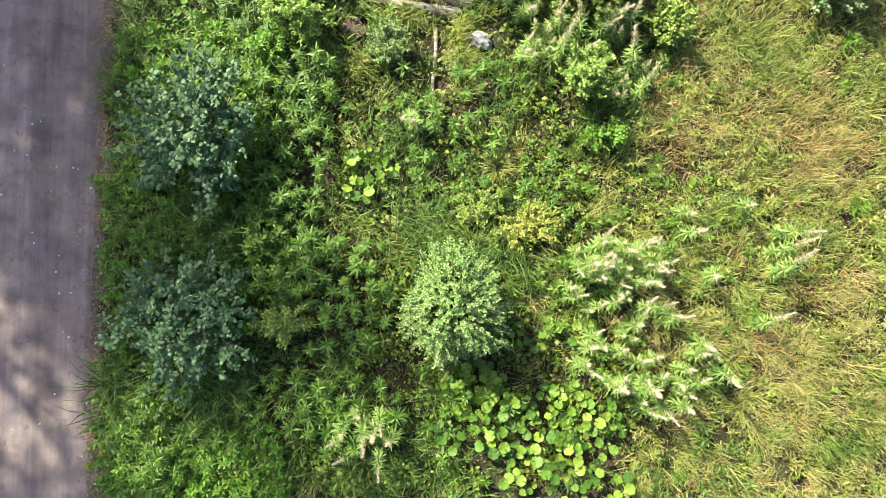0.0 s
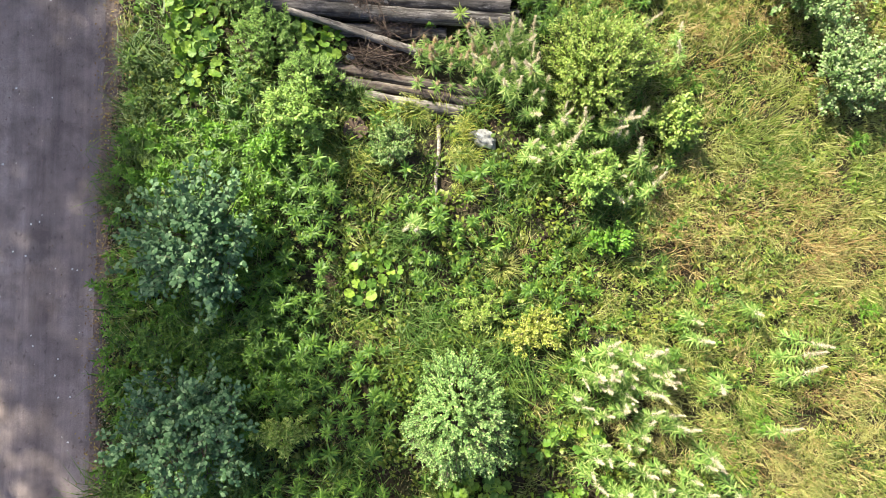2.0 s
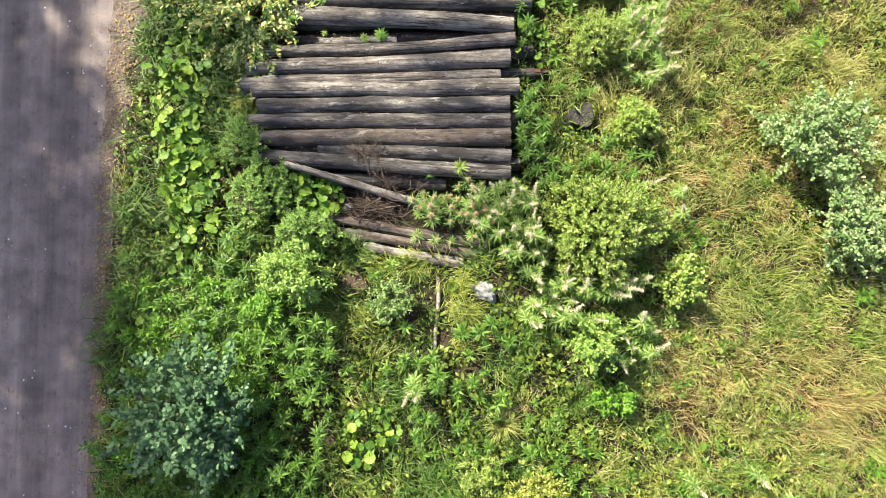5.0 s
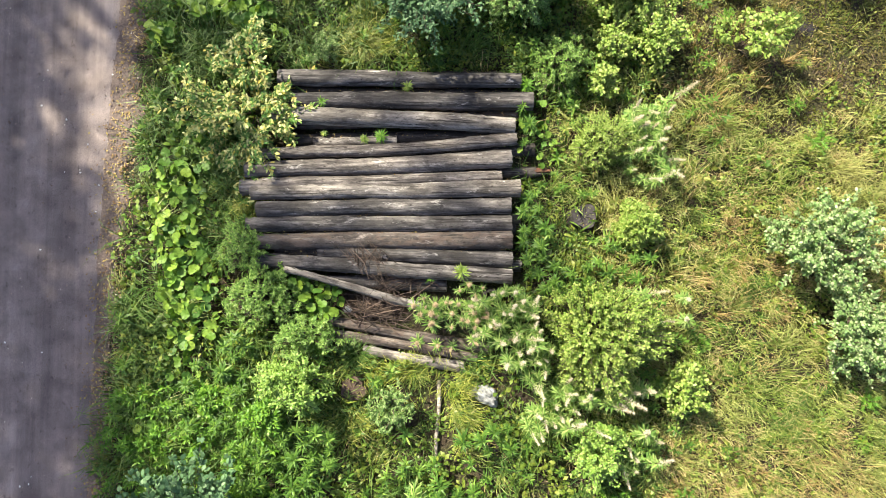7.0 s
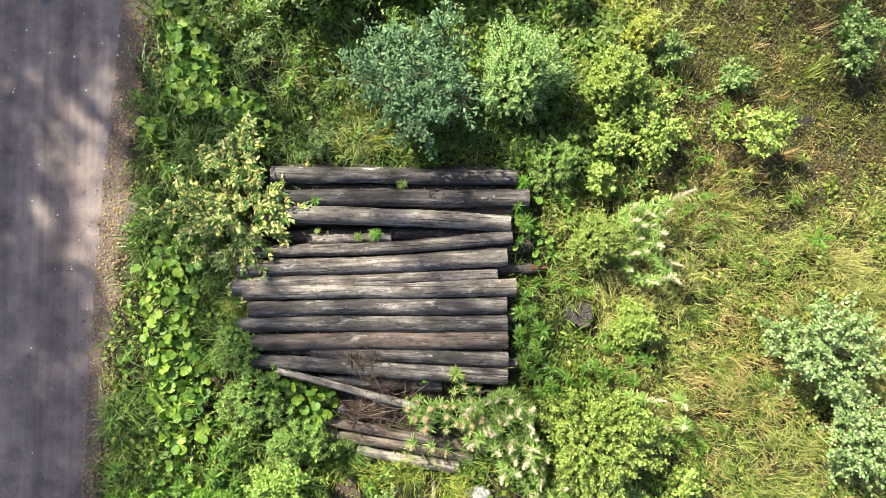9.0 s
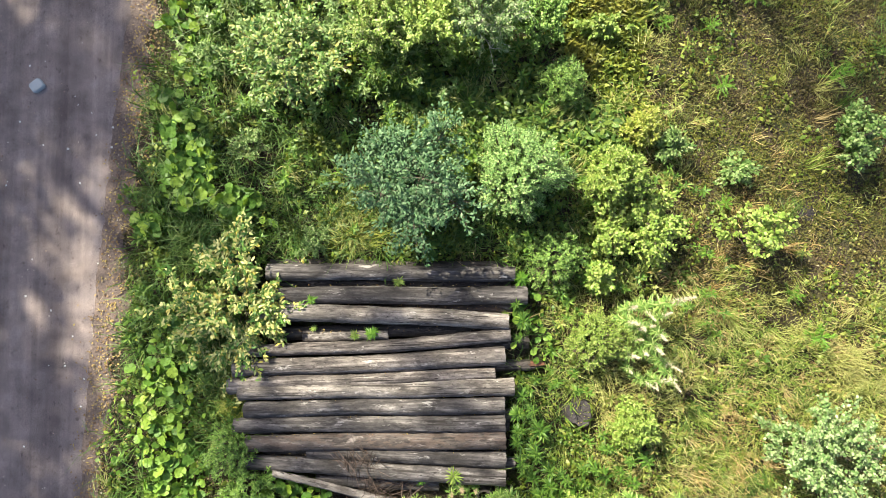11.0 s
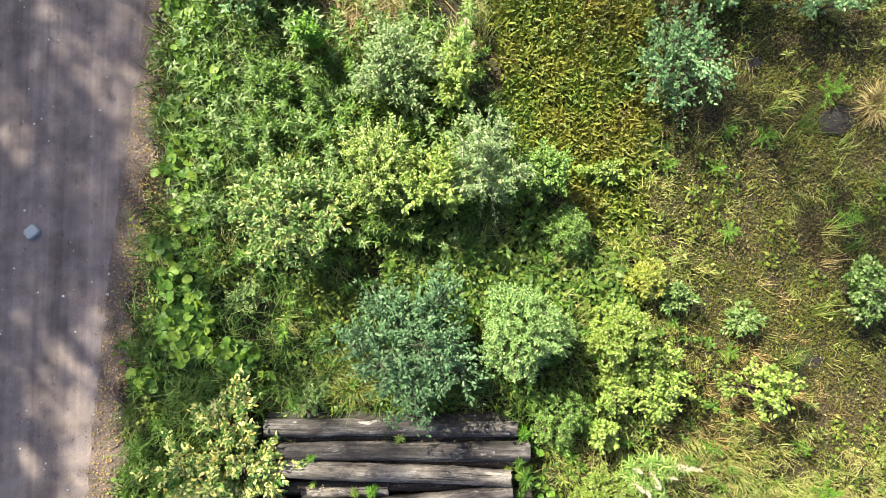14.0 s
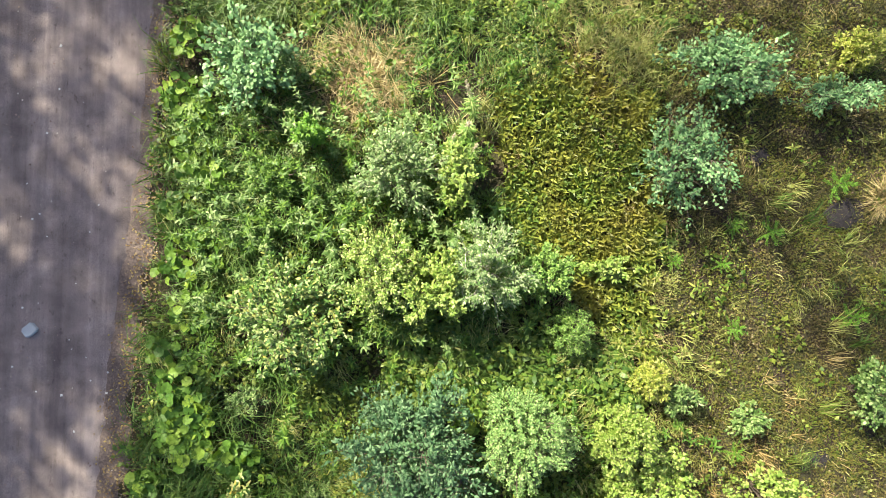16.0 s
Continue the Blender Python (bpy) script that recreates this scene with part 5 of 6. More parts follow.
for k, (x, y) in enumerate(((-3.30, 0.62), (-2.75, 0.48), (-3.45, -1.35), (-2.15, 0.62))):
    dome_bush("leafy_herb", "leafy green herb on the road verge", x, y, 0.30, 0.28, 0.42, WILLOWHERB, 80, 0.095, 50 + k, 14, 0.24, category="herb")

# ---- willowherb ----
def willowherb(name, label, group, h, leaves, seeded, seed, head=FLUFF):
    """One upright stem with spiralled narrow leaves: leafy ones end in a spreading rosette, seeded ones in a fluffy head."""
    g = np.random.default_rng(2000 + seed)
    e = thing(name, Matrix.Identity(4), label, "wildflower", group)
    lean = g.normal(0, 0.10, 2)
    s = np.linspace(0, 1, 7)
    line = np.stack([lean[0] * h * s ** 2, lean[1] * h * s ** 2, h * s - 0.02], 1)
    stem = Pieces()
    stem.tube(line, np.linspace(0.005, 0.002, 7), 4)
    stem.part("stem", BARK, e)
    top = 0.84 if seeded else 1.0
    u = np.sort(g.uniform(0.15, top, leaves)) if seeded else 1 - 0.75 * np.linspace(1, 0, leaves) ** 1.5
    at = np.stack([np.interp(u, s, line[:, k]) for k in range(3)], 1)
    az = np.arange(leaves) * 2.4 + g.normal(0, 0.22, leaves)
    k = u / top
    if seeded:
        size = 0.115 * (0.5 + 0.5 * np.sin(np.pi * np.clip(k * 0.85 + 0.08, 0, 1))) * g.uniform(0.85, 1.15, leaves)
        rise = -0.15 + 0.9 * k ** 3 + g.normal(0, 0.15, leaves)
    else:
        size = 0.125 * np.interp(k, [0.2, 0.7, 0.9, 1.0], [0.75, 1.0, 0.9, 0.4]) * g.uniform(0.8, 1.15, leaves)
        rise = np.interp(k, [0.2, 0.7, 0.93, 1.0], [-0.35, -0.05, 0.25, 0.95]) + g.normal(0, 0.12, leaves)
    leafy = Pieces()
    leafy.leaves(LANCET, at, az, rise, g.normal(0, 0.25, leaves), size * (0.15 if seeded else 0.185), size)
    leafy.part("foliage", PALE_HERB if seeded else WILLOWHERB, e)
    if seeded:
        n = 420
        u = g.uniform(0.72, 1.05, n)
        at = np.stack([np.interp(u, s, line[:, k]) for k in range(3)], 1) + np.array([0, 0, 1.0]) * np.maximum(u - 1, 0)[:, None] * h
        fluff = Pieces()
        fluff.leaves(HAIR, at, g.uniform(0, 6.28, n), g.normal(0.3, 0.6, n), g.uniform(-1.5, 1.5, n), g.uniform(0.002, 0.006, n), g.uniform(0.022, 0.055, n) * (1.2 - 0.7 * (u - 0.72) / 0.33))
        fluff.part("seed_head", head, e)
    return e


def sow(kinds, patches, group_seed, among_logs=False, apart=0.105):
    """Puts copies of the plants into round patches (x, y, rx, ry, count)."""
    g = np.random.default_rng(group_seed)
    first = [True] * len(kinds)
    for x, y, rx, ry, n in patches:
        got = []
        for _ in range(n * 30):
            if len(got) == n:
                break
            a, r = g.uniform(0, 6.28), math.sqrt(g.uniform(0, 1))
            px, py = x + rx * r * math.cos(a), y + ry * r * math.sin(a)
            if all((px - u) ** 2 + (py - v) ** 2 > apart ** 2 for u, v in got) and (among_logs or not bool(in_pile(np.array(px), np.array(py)))):
                got.append((px, py))
        for px, py in got:
            k = int(g.integers(0, len(kinds)))
            s = g.uniform(0.75, 1.15)
            m = Matrix.LocRotScale((px, py, float(ground_z(np.array(px), np.array(py)))), Euler((0, 0, g.uniform(0, 6.28))), (s, s, s))
            if first[k]:
                kinds[k].matrix_basis, first[k] = m, False
            else:
                copy_thing(kinds[k], m)


green = [willowherb("willowherb", "leafy green willowherb stem without flowers", "leafy willowherbs", 0.30 + 0.07 * k, 40 + 3 * k, False, k) for k in range(6)]
sow(green, [(-1.88, 1.67, 0.50, 0.79, 41), (-2.03, 0.51, 0.57, 0.60, 38), (-1.46, -0.01, 0.57, 0.69, 38), (-1.90, -1.28, 0.60, 0.38, 29), (-1.15, -1.44, 0.60, 0.44, 26), (-0.89, -0.01, 0.32, 0.63, 11), (-3.01, -1.77, 0.57, 0.25, 13), (-2.77, 0.59, 0.25, 0.25, 7), (-2.23, 2.63, 0.38, 0.28, 15), (-1.72, 2.40, 0.44, 0.32, 19), (-0.13, 1.96, 0.38, 0.13, 6), (0.40, 2.53, 0.32, 0.16, 7), (0.95, 4.91, 0.18, 0.44, 15), (1.32, 4.36, 0.38, 0.21, 11), (2.03, 4.51, 0.38, 0.25, 7), (0.88, 6.21, 0.13, 0.25, 3), (-2.22, 10.23, 0.32, 0.25, 10), (-1.51, 10.41, 0.38, 0.32, 13), (-2.83, 3.09, 0.38, 0.38, 10), (-2.43, 3.45, 0.19, 0.32, 7), (-0.37, 1.46, 0.19, 0.19, 3), (0.53, 1.12, 0.38, 0.13, 6)], 11, apart=0.16)
seeded = [willowherb("willowherb_in_seed", "willowherb gone to seed with a pale fluffy head", "willowherbs in seed", 0.66 + 0.07 * k, 76, True, 20 + k) for k in range(5)]
sow(seeded, [(0.68, 3.92, 0.33, 0.32, 22), (0.95, 3.46, 0.29, 0.25, 13), (1.62, 3.02, 0.60, 0.14, 18), (1.15, 2.75, 0.38, 0.16, 9), (2.15, 2.34, 0.29, 0.25, 7), (1.96, 0.29, 0.57, 0.26, 28), (1.67, -0.04, 0.38, 0.25, 11), (1.85, -0.88, 0.44, 0.38, 15), (2.33, -1.19, 0.44, 0.32, 14), (-0.99, -1.60, 0.35, 0.30, 11), (2.89, -0.84, 0.19, 0.25, 4), (2.30, -0.29, 0.38, 0.25, 7), (2.33, 5.94, 0.28, 0.50, 20), (-0.40, 1.94, 0.09, 0.09, 2), (3.26, 0.43, 0.76, 1.01, 8), (2.47, 4.03, 0.38, 0.32, 4), (0.49, 11.22, 0.38, 0.38, 4)], 12)
pink = [willowherb("willowherb_in_seed", "willowherb with a faded pinkish head among the logs", "pink willowherbs", 0.40 + 0.06 * k, 34, True, 30 + k, PINKISH) for k in range(3)]
sow(pink, [(0.04, 3.96, 0.44, 0.14, 16), (-0.22, 4.09, 0.19, 0.09, 5), (0.35, 3.89, 0.19, 0.15, 7), (0.23, 4.25, 0.19, 0.06, 4), (-0.10, 3.65, 0.38, 0.06, 4)], 13, True)


def log_weeds():
    """Small green weeds that grow between the logs."""
    for k, (x, y, z, r) in enumerate(((-0.46, 6.66, 0.19, 0.12), (-0.78, 6.06, 0.19, 0.13), (-0.98, 6.04, 0.16, 0.10), (-1.46, 6.46, 0.24, 0.11), (0.14, 4.45, 0.20, 0.15), (-0.22, 4.40, 0.14, 0.12), (-1.46, 6.13, 0.14, 0.07), (0.96, 6.67, 0.14, 0.16), (0.78, 6.25, 0.14, 0.08))):
        e = thing("weed", pose(x, y, z), "small green weed growing between the logs", "weed", "weeds between the logs")
        p = Pieces()
        n = 44
        az = np.arange(n) * 2.4
        p.leaves(LANCET, np.stack([0 * az, 0 * az, np.linspace(-0.02, r * 0.9, n)], 1), az, rng.normal(0.3, 0.25, n), 0.0, r * 0.13, r * rng.uniform(0.45, 0.9, n))
        p.part("foliage", BIRCH if k % 2 else LIME, e)
        p = Pieces()
        p.tube([(0, 0, -0.06), (0, 0, r * 0.5), (0.01, 0, r)], [0.003, 0.003, 0.001], 4)
        p.part("stem", BARK, e)


log_weeds()


# ---- coltsfoot ----
def coltsfoot_leaf(seed):
    """A round heart-shaped leaf on its stalk, 1 across, its foot at the ground."""
    g = np.random.default_rng(3000 + seed)
    n = 22
    a = np.linspace(0.10, 2 * np.pi - 0.10, n)
    rim = 0.5 * (1 + 0.05 * np.sin(7 * a + g.uniform(0, 6)) + 0.02 * g.normal(0, 1, n)) * (1 - 0.16 * np.exp(-((a - np.pi) / 0.3) ** 2) * -0.4)
    cup = 0.06 * np.sin(2 * a + g.uniform(0, 6)) + 0.04 * np.sin(5 * a + g.uniform(0, 6)) + 0.07
    v = [(0, 0, 0)]
    v += [(0.5 * r * math.cos(t), 0.5 * r * math.sin(t), 0.30 * c) for r, t, c in zip(rim, a, cup)]
    v += [(r * math.cos(t), r * math.sin(t), c) for r, t, c in zip(rim, a, cup)]
    f = [(0, 1 + j, 2 + j) for j in range(n - 1)]
    for j in range(n - 1):
        f += [(1 + j, 1 + n + j, 2 + n + j), (1 + j, 2 + n + j, 2 + j)]
    p = Pieces()
    p.raw(np.array(v), f)
    p.tube([(0.0, 0, -0.01), (0.10, 0, -0.45), (0.24, 0.02, -2.3)], [0.022, 0.024, 0.03], 3)
    return p.mesh("leaf", COLTSFOOT, True)


COLT = [coltsfoot_leaf(k) for k in range(5)]


def coltsfoot(x, y, rx, ry, n, size, seed, label="coltsfoot clump with large round bright green leaves", apart=0.46):
    g = np.random.default_rng(4000 + seed)
    e = thing("coltsfoot", pose(x, y, 0.0), label, "plant", "coltsfoot clumps")
    rx, ry, got = 1.1 * rx, 1.1 * ry, []
    for _ in range(n * 25):
        if len(got) == n:
            break
        a, r = g.uniform(0, 6.28), math.sqrt(g.uniform(0, 1))
        px, py, s = rx * r * math.cos(a), ry * r * math.sin(a), size * g.uniform(0.55, 1.25)
        if all((px - u) ** 2 + (py - v) ** 2 > (apart * 0.5 * (s + w)) ** 2 for u, v, w in got) and x + px > float(road_edge(y + py)) + 0.08:
            got.append((px, py, s))
    for px, py, s in got:
        ob = new("leaf", COLT[int(g.integers(0, 5))])
        ob.parent = e
        turn = g.uniform(0, 6.28)
        ob.matrix_basis = Matrix.LocRotScale((px, py, float(ground_z(np.array(x + px), np.array(y + py))) + 0.09 + s * g.uniform(0.9, 1.7)), Euler((g.normal(0, 0.42), g.normal(0, 0.42), turn)), (s, s, s))


SUNNY = "coltsfoot patch with many small round leaves"
coltsfoot(-2.92, 7.95, 0.30, 0.41, 80, 0.106, 1)
coltsfoot(-2.34, 7.58, 0.26, 0.16, 30, 0.112, 2)
coltsfoot(-3.38, 7.36, 0.16, 0.11, 15, 0.108, 3)
coltsfoot(-3.02, 5.96, 0.30, 0.29, 36, 0.108, 4)
coltsfoot(-3.16, 5.33, 0.29, 0.33, 68, 0.099, 5)
coltsfoot(-3.12, 4.84, 0.30, 0.28, 80, 0.106, 6)
coltsfoot(-3.03, 4.31, 0.32, 0.30, 87, 0.106, 7)
coltsfoot(-2.99, 3.89, 0.30, 0.22, 43, 0.099, 8)
coltsfoot(-3.59, 2.93, 0.24, 0.22, 27, 0.105, 9)
coltsfoot(-3.08, 3.38, 0.33, 0.20, 16, 0.098, 10)
coltsfoot(-2.63, 3.34, 0.11, 0.11, 5, 0.105, 11)
coltsfoot(-3.28, 5.63, 0.26, 0.17, 22, 0.108, 12)
coltsfoot(-3.05, 10.54, 0.20, 0.15, 26, 0.099, 13)
coltsfoot(-2.87, 9.90, 0.30, 0.29, 62, 0.106, 14)
coltsfoot(-2.89, 9.28, 0.24, 0.22, 39, 0.099, 15)
coltsfoot(-3.17, 8.86, 0.20, 0.15, 26, 0.099, 16)
coltsfoot(-2.95, 8.47, 0.29, 0.22, 62, 0.106, 17)
coltsfoot(-2.89, 8.08, 0.25, 0.22, 50, 0.112, 18)
coltsfoot(-2.87, 7.73, 0.22, 0.17, 37, 0.112, 19)
coltsfoot(-2.34, 7.59, 0.26, 0.18, 37, 0.106, 20)
coltsfoot(-3.36, 7.36, 0.20, 0.11, 16, 0.105, 21)
coltsfoot(-1.96, 7.37, 0.09, 0.07, 4, 0.099, 22)
coltsfoot(-2.96, 12.55, 0.18, 0.20, 31, 0.108, 23)
coltsfoot(-2.98, 11.87, 0.28, 0.22, 46, 0.108, 24)
coltsfoot(-2.84, 11.59, 0.20, 0.17, 31, 0.108, 25)
coltsfoot(-2.87, 11.25, 0.24, 0.18, 43, 0.099, 26)
coltsfoot(-2.73, 10.89, 0.30, 0.18, 55, 0.106, 27)
coltsfoot(-2.61, 9.83, 0.08, 0.08, 4, 0.099, 28)
coltsfoot(-3.15, 9.74, 0.17, 0.13, 9, 0.105, 29)
coltsfoot(0.22, -1.08, 0.34, 0.20, 42, 0.100, 30, SUNNY)
coltsfoot(0.50, -1.43, 0.44, 0.26, 59, 0.103, 31, SUNNY)
coltsfoot(1.19, -1.35, 0.41, 0.24, 51, 0.103, 32, SUNNY)
coltsfoot(1.60, -1.61, 0.33, 0.33, 51, 0.103, 33, SUNNY)
coltsfoot(0.82, -1.85, 0.53, 0.26, 65, 0.108, 34, SUNNY)
coltsfoot(-0.02, -1.58, 0.26, 0.26, 23, 0.095, 35, SUNNY)
coltsfoot(1.04, -0.57, 0.34, 0.18, 17, 0.103, 36, SUNNY)
coltsfoot(1.54, -0.45, 0.20, 0.13, 9, 0.103, 37, SUNNY)
coltsfoot(1.26, -2.24, 0.66, 0.26, 51, 0.108, 38, SUNNY)
coltsfoot(-0.94, 1.45, 0.32, 0.22, 43, 0.098, 39)
coltsfoot(-1.04, 1.11, 0.16, 0.12, 10, 0.108, 40)
coltsfoot(-3.34, -1.52, 0.11, 0.16, 11, 0.105, 41)
coltsfoot(-3.57, 0.87, 0.22, 0.20, 17, 0.065, 42)
coltsfoot(-3.78, 1.07, 0.13, 0.40, 13, 0.070, 43)
coltsfoot(-3.57, -0.88, 0.24, 0.20, 11, 0.078, 44)
coltsfoot(-3.02, 0.86, 0.20, 0.13, 8, 0.070, 45)
coltsfoot(1.08, 6.29, 0.17, 0.20, 19, 0.073, 46)
coltsfoot(1.19, 5.90, 0.11, 0.22, 13, 0.078, 47)
coltsfoot(0.84, 5.97, 0.20, 0.09, 5, 0.070, 48)
coltsfoot(0.38, 7.99, 0.09, 0.17, 8, 0.095, 49)
coltsfoot(1.02, 6.32, 0.15, 0.26, 17, 0.078, 50)
coltsfoot(2.06, 1.11, 0.11, 0.05, 2, 0.078, 51)
coltsfoot(2.96, 1.16, 0.15, 0.07, 5, 0.086, 52)
coltsfoot(2.94, 3.59, 0.09, 0.08, 3, 0.086, 53)
coltsfoot(-1.84, 4.31, 0.20, 0.22, 32, 0.098, 81, "coltsfoot growing between the logs")
coltsfoot(-1.49, 4.15, 0.22, 0.21, 40, 0.098, 82, "coltsfoot growing between the logs")


# ---- tussocks ----
def tussock(x, y, r, h, material, label):
    """A single clump of long arched blades from one foot."""
    n = 260
    q = np.sqrt(rng.uniform(0, 1, n))
    az = rng.uniform(0, 6.28, n)
    p = Pieces()
    at = np.stack([0.25 * r * q * np.cos(az), 0.25 * r * q * np.sin(az), np.full(n, -0.01)], 1)
    p.leaves(BLADE, at, az + rng.normal(0, 0.4, n), 0.0, rng.normal(0, 0.3, n), rng.uniform(0.005, 0.010, n), r * rng.uniform(0.35, 1.15, n), h * rng.uniform(0.5, 1.1, n) * (1 - 0.35 * q))
    ob = p.part("grass_tussock", material)
    ob.matrix_world = pose(x, y, float(ground_z(np.array(x), np.array(y))))
    tagged(ob, label, "grass", "grass tussocks")


tussock(3.34, 4.47, 0.24, 0.26, MEADOW, "straw-green grass tussock in the meadow")
tussock(-0.99, 7.24, 0.26, 0.34, MEADOW, "bright grass tussock behind the logs")
tussock(3.56, 1.24, 0.22, 0.22, MEADOW, "straw-green grass tussock in the meadow")
tussock(1.47, 1.73, 0.26, 0.24, GRASS, "green grass tussock with arched blades")
tussock(-2.25, 2.87, 0.30, 0.30, GRASS, "green grass tussock with arched blades")
tussock(-2.88, 7.19, 0.30, 0.32, GRASS, "lush verge grass tussock")
tussock(0.59, 1.45, 0.28, 0.26, MEADOW, "loose grass tussock with pale blades")
tussock(-3.20, 10.41, 0.28, 0.30, GRASS, "lush verge grass tussock")
tussock(-3.08, 4.16, 0.26, 0.30, GRASS, "lush verge grass tussock")
tussock(-1.42, 8.33, 0.32, 0.34, GRASS, "tall dark grass tussock among the shrubs")
tussock(-1.11, 3.51, 0.24, 0.28, GRASS, "grass tussock at the foot of the logs")
tussock(-0.44, 3.30, 0.24, 0.24, MEADOW, "yellow grass tussock at the foot of the logs")
tussock(0.17, 2.76, 0.22, 0.24, MEADOW, "yellow grass tussock beside the stick")
tussock(5.42, 10.50, 0.34, 0.26, STRAW, "dry tussock beside the black soil")
tussock(-3.04, 5.79, 0.26, 0.30, GRASS, "lush verge grass tussock")
tussock(-2.35, 7.45, 0.30, 0.32, GRASS, "lush verge grass tussock")
tussock(-3.59, 3.00, 0.25, 0.28, GRASS, "lush verge grass tussock")
tussock(-3.50, 3.29, 0.25, 0.28, GRASS, "lush verge grass tussock")


# ---- lance-leaved patch ----
def lance_patch():
    p, q = Pieces(), Pieces()
    x, y = spots(16000, lambda x, y: in_lance(x, y) * np.clip((12.5 - y) / 0.9, 0.25, 1) * (0.75 + 0.3 * lumps(x, y, 3)), 0.4, 3.0, 8.0, 13.2)
    n = len(x)
    turn = rng.uniform(0, 6.28, n)
    for k in range(3):
        l = rng.uniform(0.085, 0.15, n)
        p.leaves(LANCET, on_ground(x, y, 0.0) + np.stack([0 * l, 0 * l, rng.uniform(0.01, 0.10, n)], 1), turn + 2.1 * k + rng.normal(0, 0.4, n), rng.uniform(0.6, 1.25, n), rng.normal(0, 0.5, n), l * 0.23, l)
    stuff(p, "lance_leaved_plants", LANCE, "dense patch of upright yellow-green and rusty lance-shaped leaves", "plants")
    x, y = spots(2600, lambda x, y: (1 - in_lance(x, y)) * (0.8 + 0.3 * lumps(x, y, 3)) * (y < 9.5 - 0.35 * (x + 0.3) + 0.4 * lumps(x, y, 2)), -0.6, 2.3, 8.0, 9.8)
    n = len(x)
    for k in range(3):
        l = rng.uniform(0.07, 0.13, n)
        q.leaves(OVAL, on_ground(x + rng.normal(0, 0.04, n), y + rng.normal(0, 0.04, n)) + np.stack([0 * l, 0 * l, rng.uniform(0.04, 0.16, n)], 1), rng.uniform(0, 6.28, n), rng.normal(0.25, 0.3, n), rng.normal(0, 0.4, n), l * 0.72, l)
    stuff(q, "broad_leaved_plants", DARK_LANCE, "low broad-leaved plants in the shade of the shrubs", "plants")


lance_patch()


# ---- conifer seedlings ----
def seedling(seed):
    g = np.random.default_rng(5000 + seed)
    e = thing("conifer_seedling", Matrix.Identity(4), "small soft green conifer seedling in the grass", "seedling", "conifer seedlings")
    wood, needles = Pieces(), Pieces()
    h = 0.30
    wood.tube([(0, 0, -0.02), (0, 0, h * 0.6), (0, 0, h)], [0.006, 0.004, 0.002], 5)
    for lvl in range(3):
        for j in range(6 - lvl):
            a = j * 6.28 / (6 - lvl) + lvl + g.normal(0, 0.2)
            l = (0.20 - 0.055 * lvl) * g.uniform(0.7, 1.15)
            z = h * (0.25 + 0.3 * lvl)
            tip = np.array([l * math.cos(a), l * math.sin(a), z + 0.05])
            needles.tube([(0, 0, z), tip], [0.003, 0.0015], 3)
            n = 60
            u = g.uniform(0.1, 1.05, n)[:, None]
            needles.leaves(SMALL, np.array([0, 0, z]) * (1 - u) + tip * u, a + g.choice([-1, 1], n) * g.uniform(0.3, 1.1, n), g.normal(0.2, 0.35, n), g.normal(0, 0.5, n), 0.006, g.uniform(0.02, 0.045, n))
    wood.part("stem", BARK, e)
    needles.part("foliage", BIRCH, e)
    return e


firs = [seedling(k) for k in range(2)]
for k, (x, y, s) in enumerate(((3.51, 8.98, 0.8), (4.00, 10.12, 0.9), (3.56, 10.19, 0.8), (4.83, 10.69, 1.2), (4.90, 9.09, 1.3), (2.83, 9.79, 0.7), (3.41, 9.75, 0.8), (4.41, 5.94, 1.3), (4.23, 6.43, 0.9), (3.51, -0.39, 1.2), (4.86, 0.89, 1.2), (4.85, 2.89, 1.1), (4.82, 2.36, 0.8), (2.94, 3.56, 0.8), (3.42, -1.01, 0.9), (3.44, 7.53, 0.8))):
    m = Matrix.LocRotScale((x, y, 0.0), Euler((0, 0, k * 1.3)), (s, s, s))
    if k < 2:
        firs[k].matrix_basis = m
    else:
        copy_thing(firs[k % 2], m)


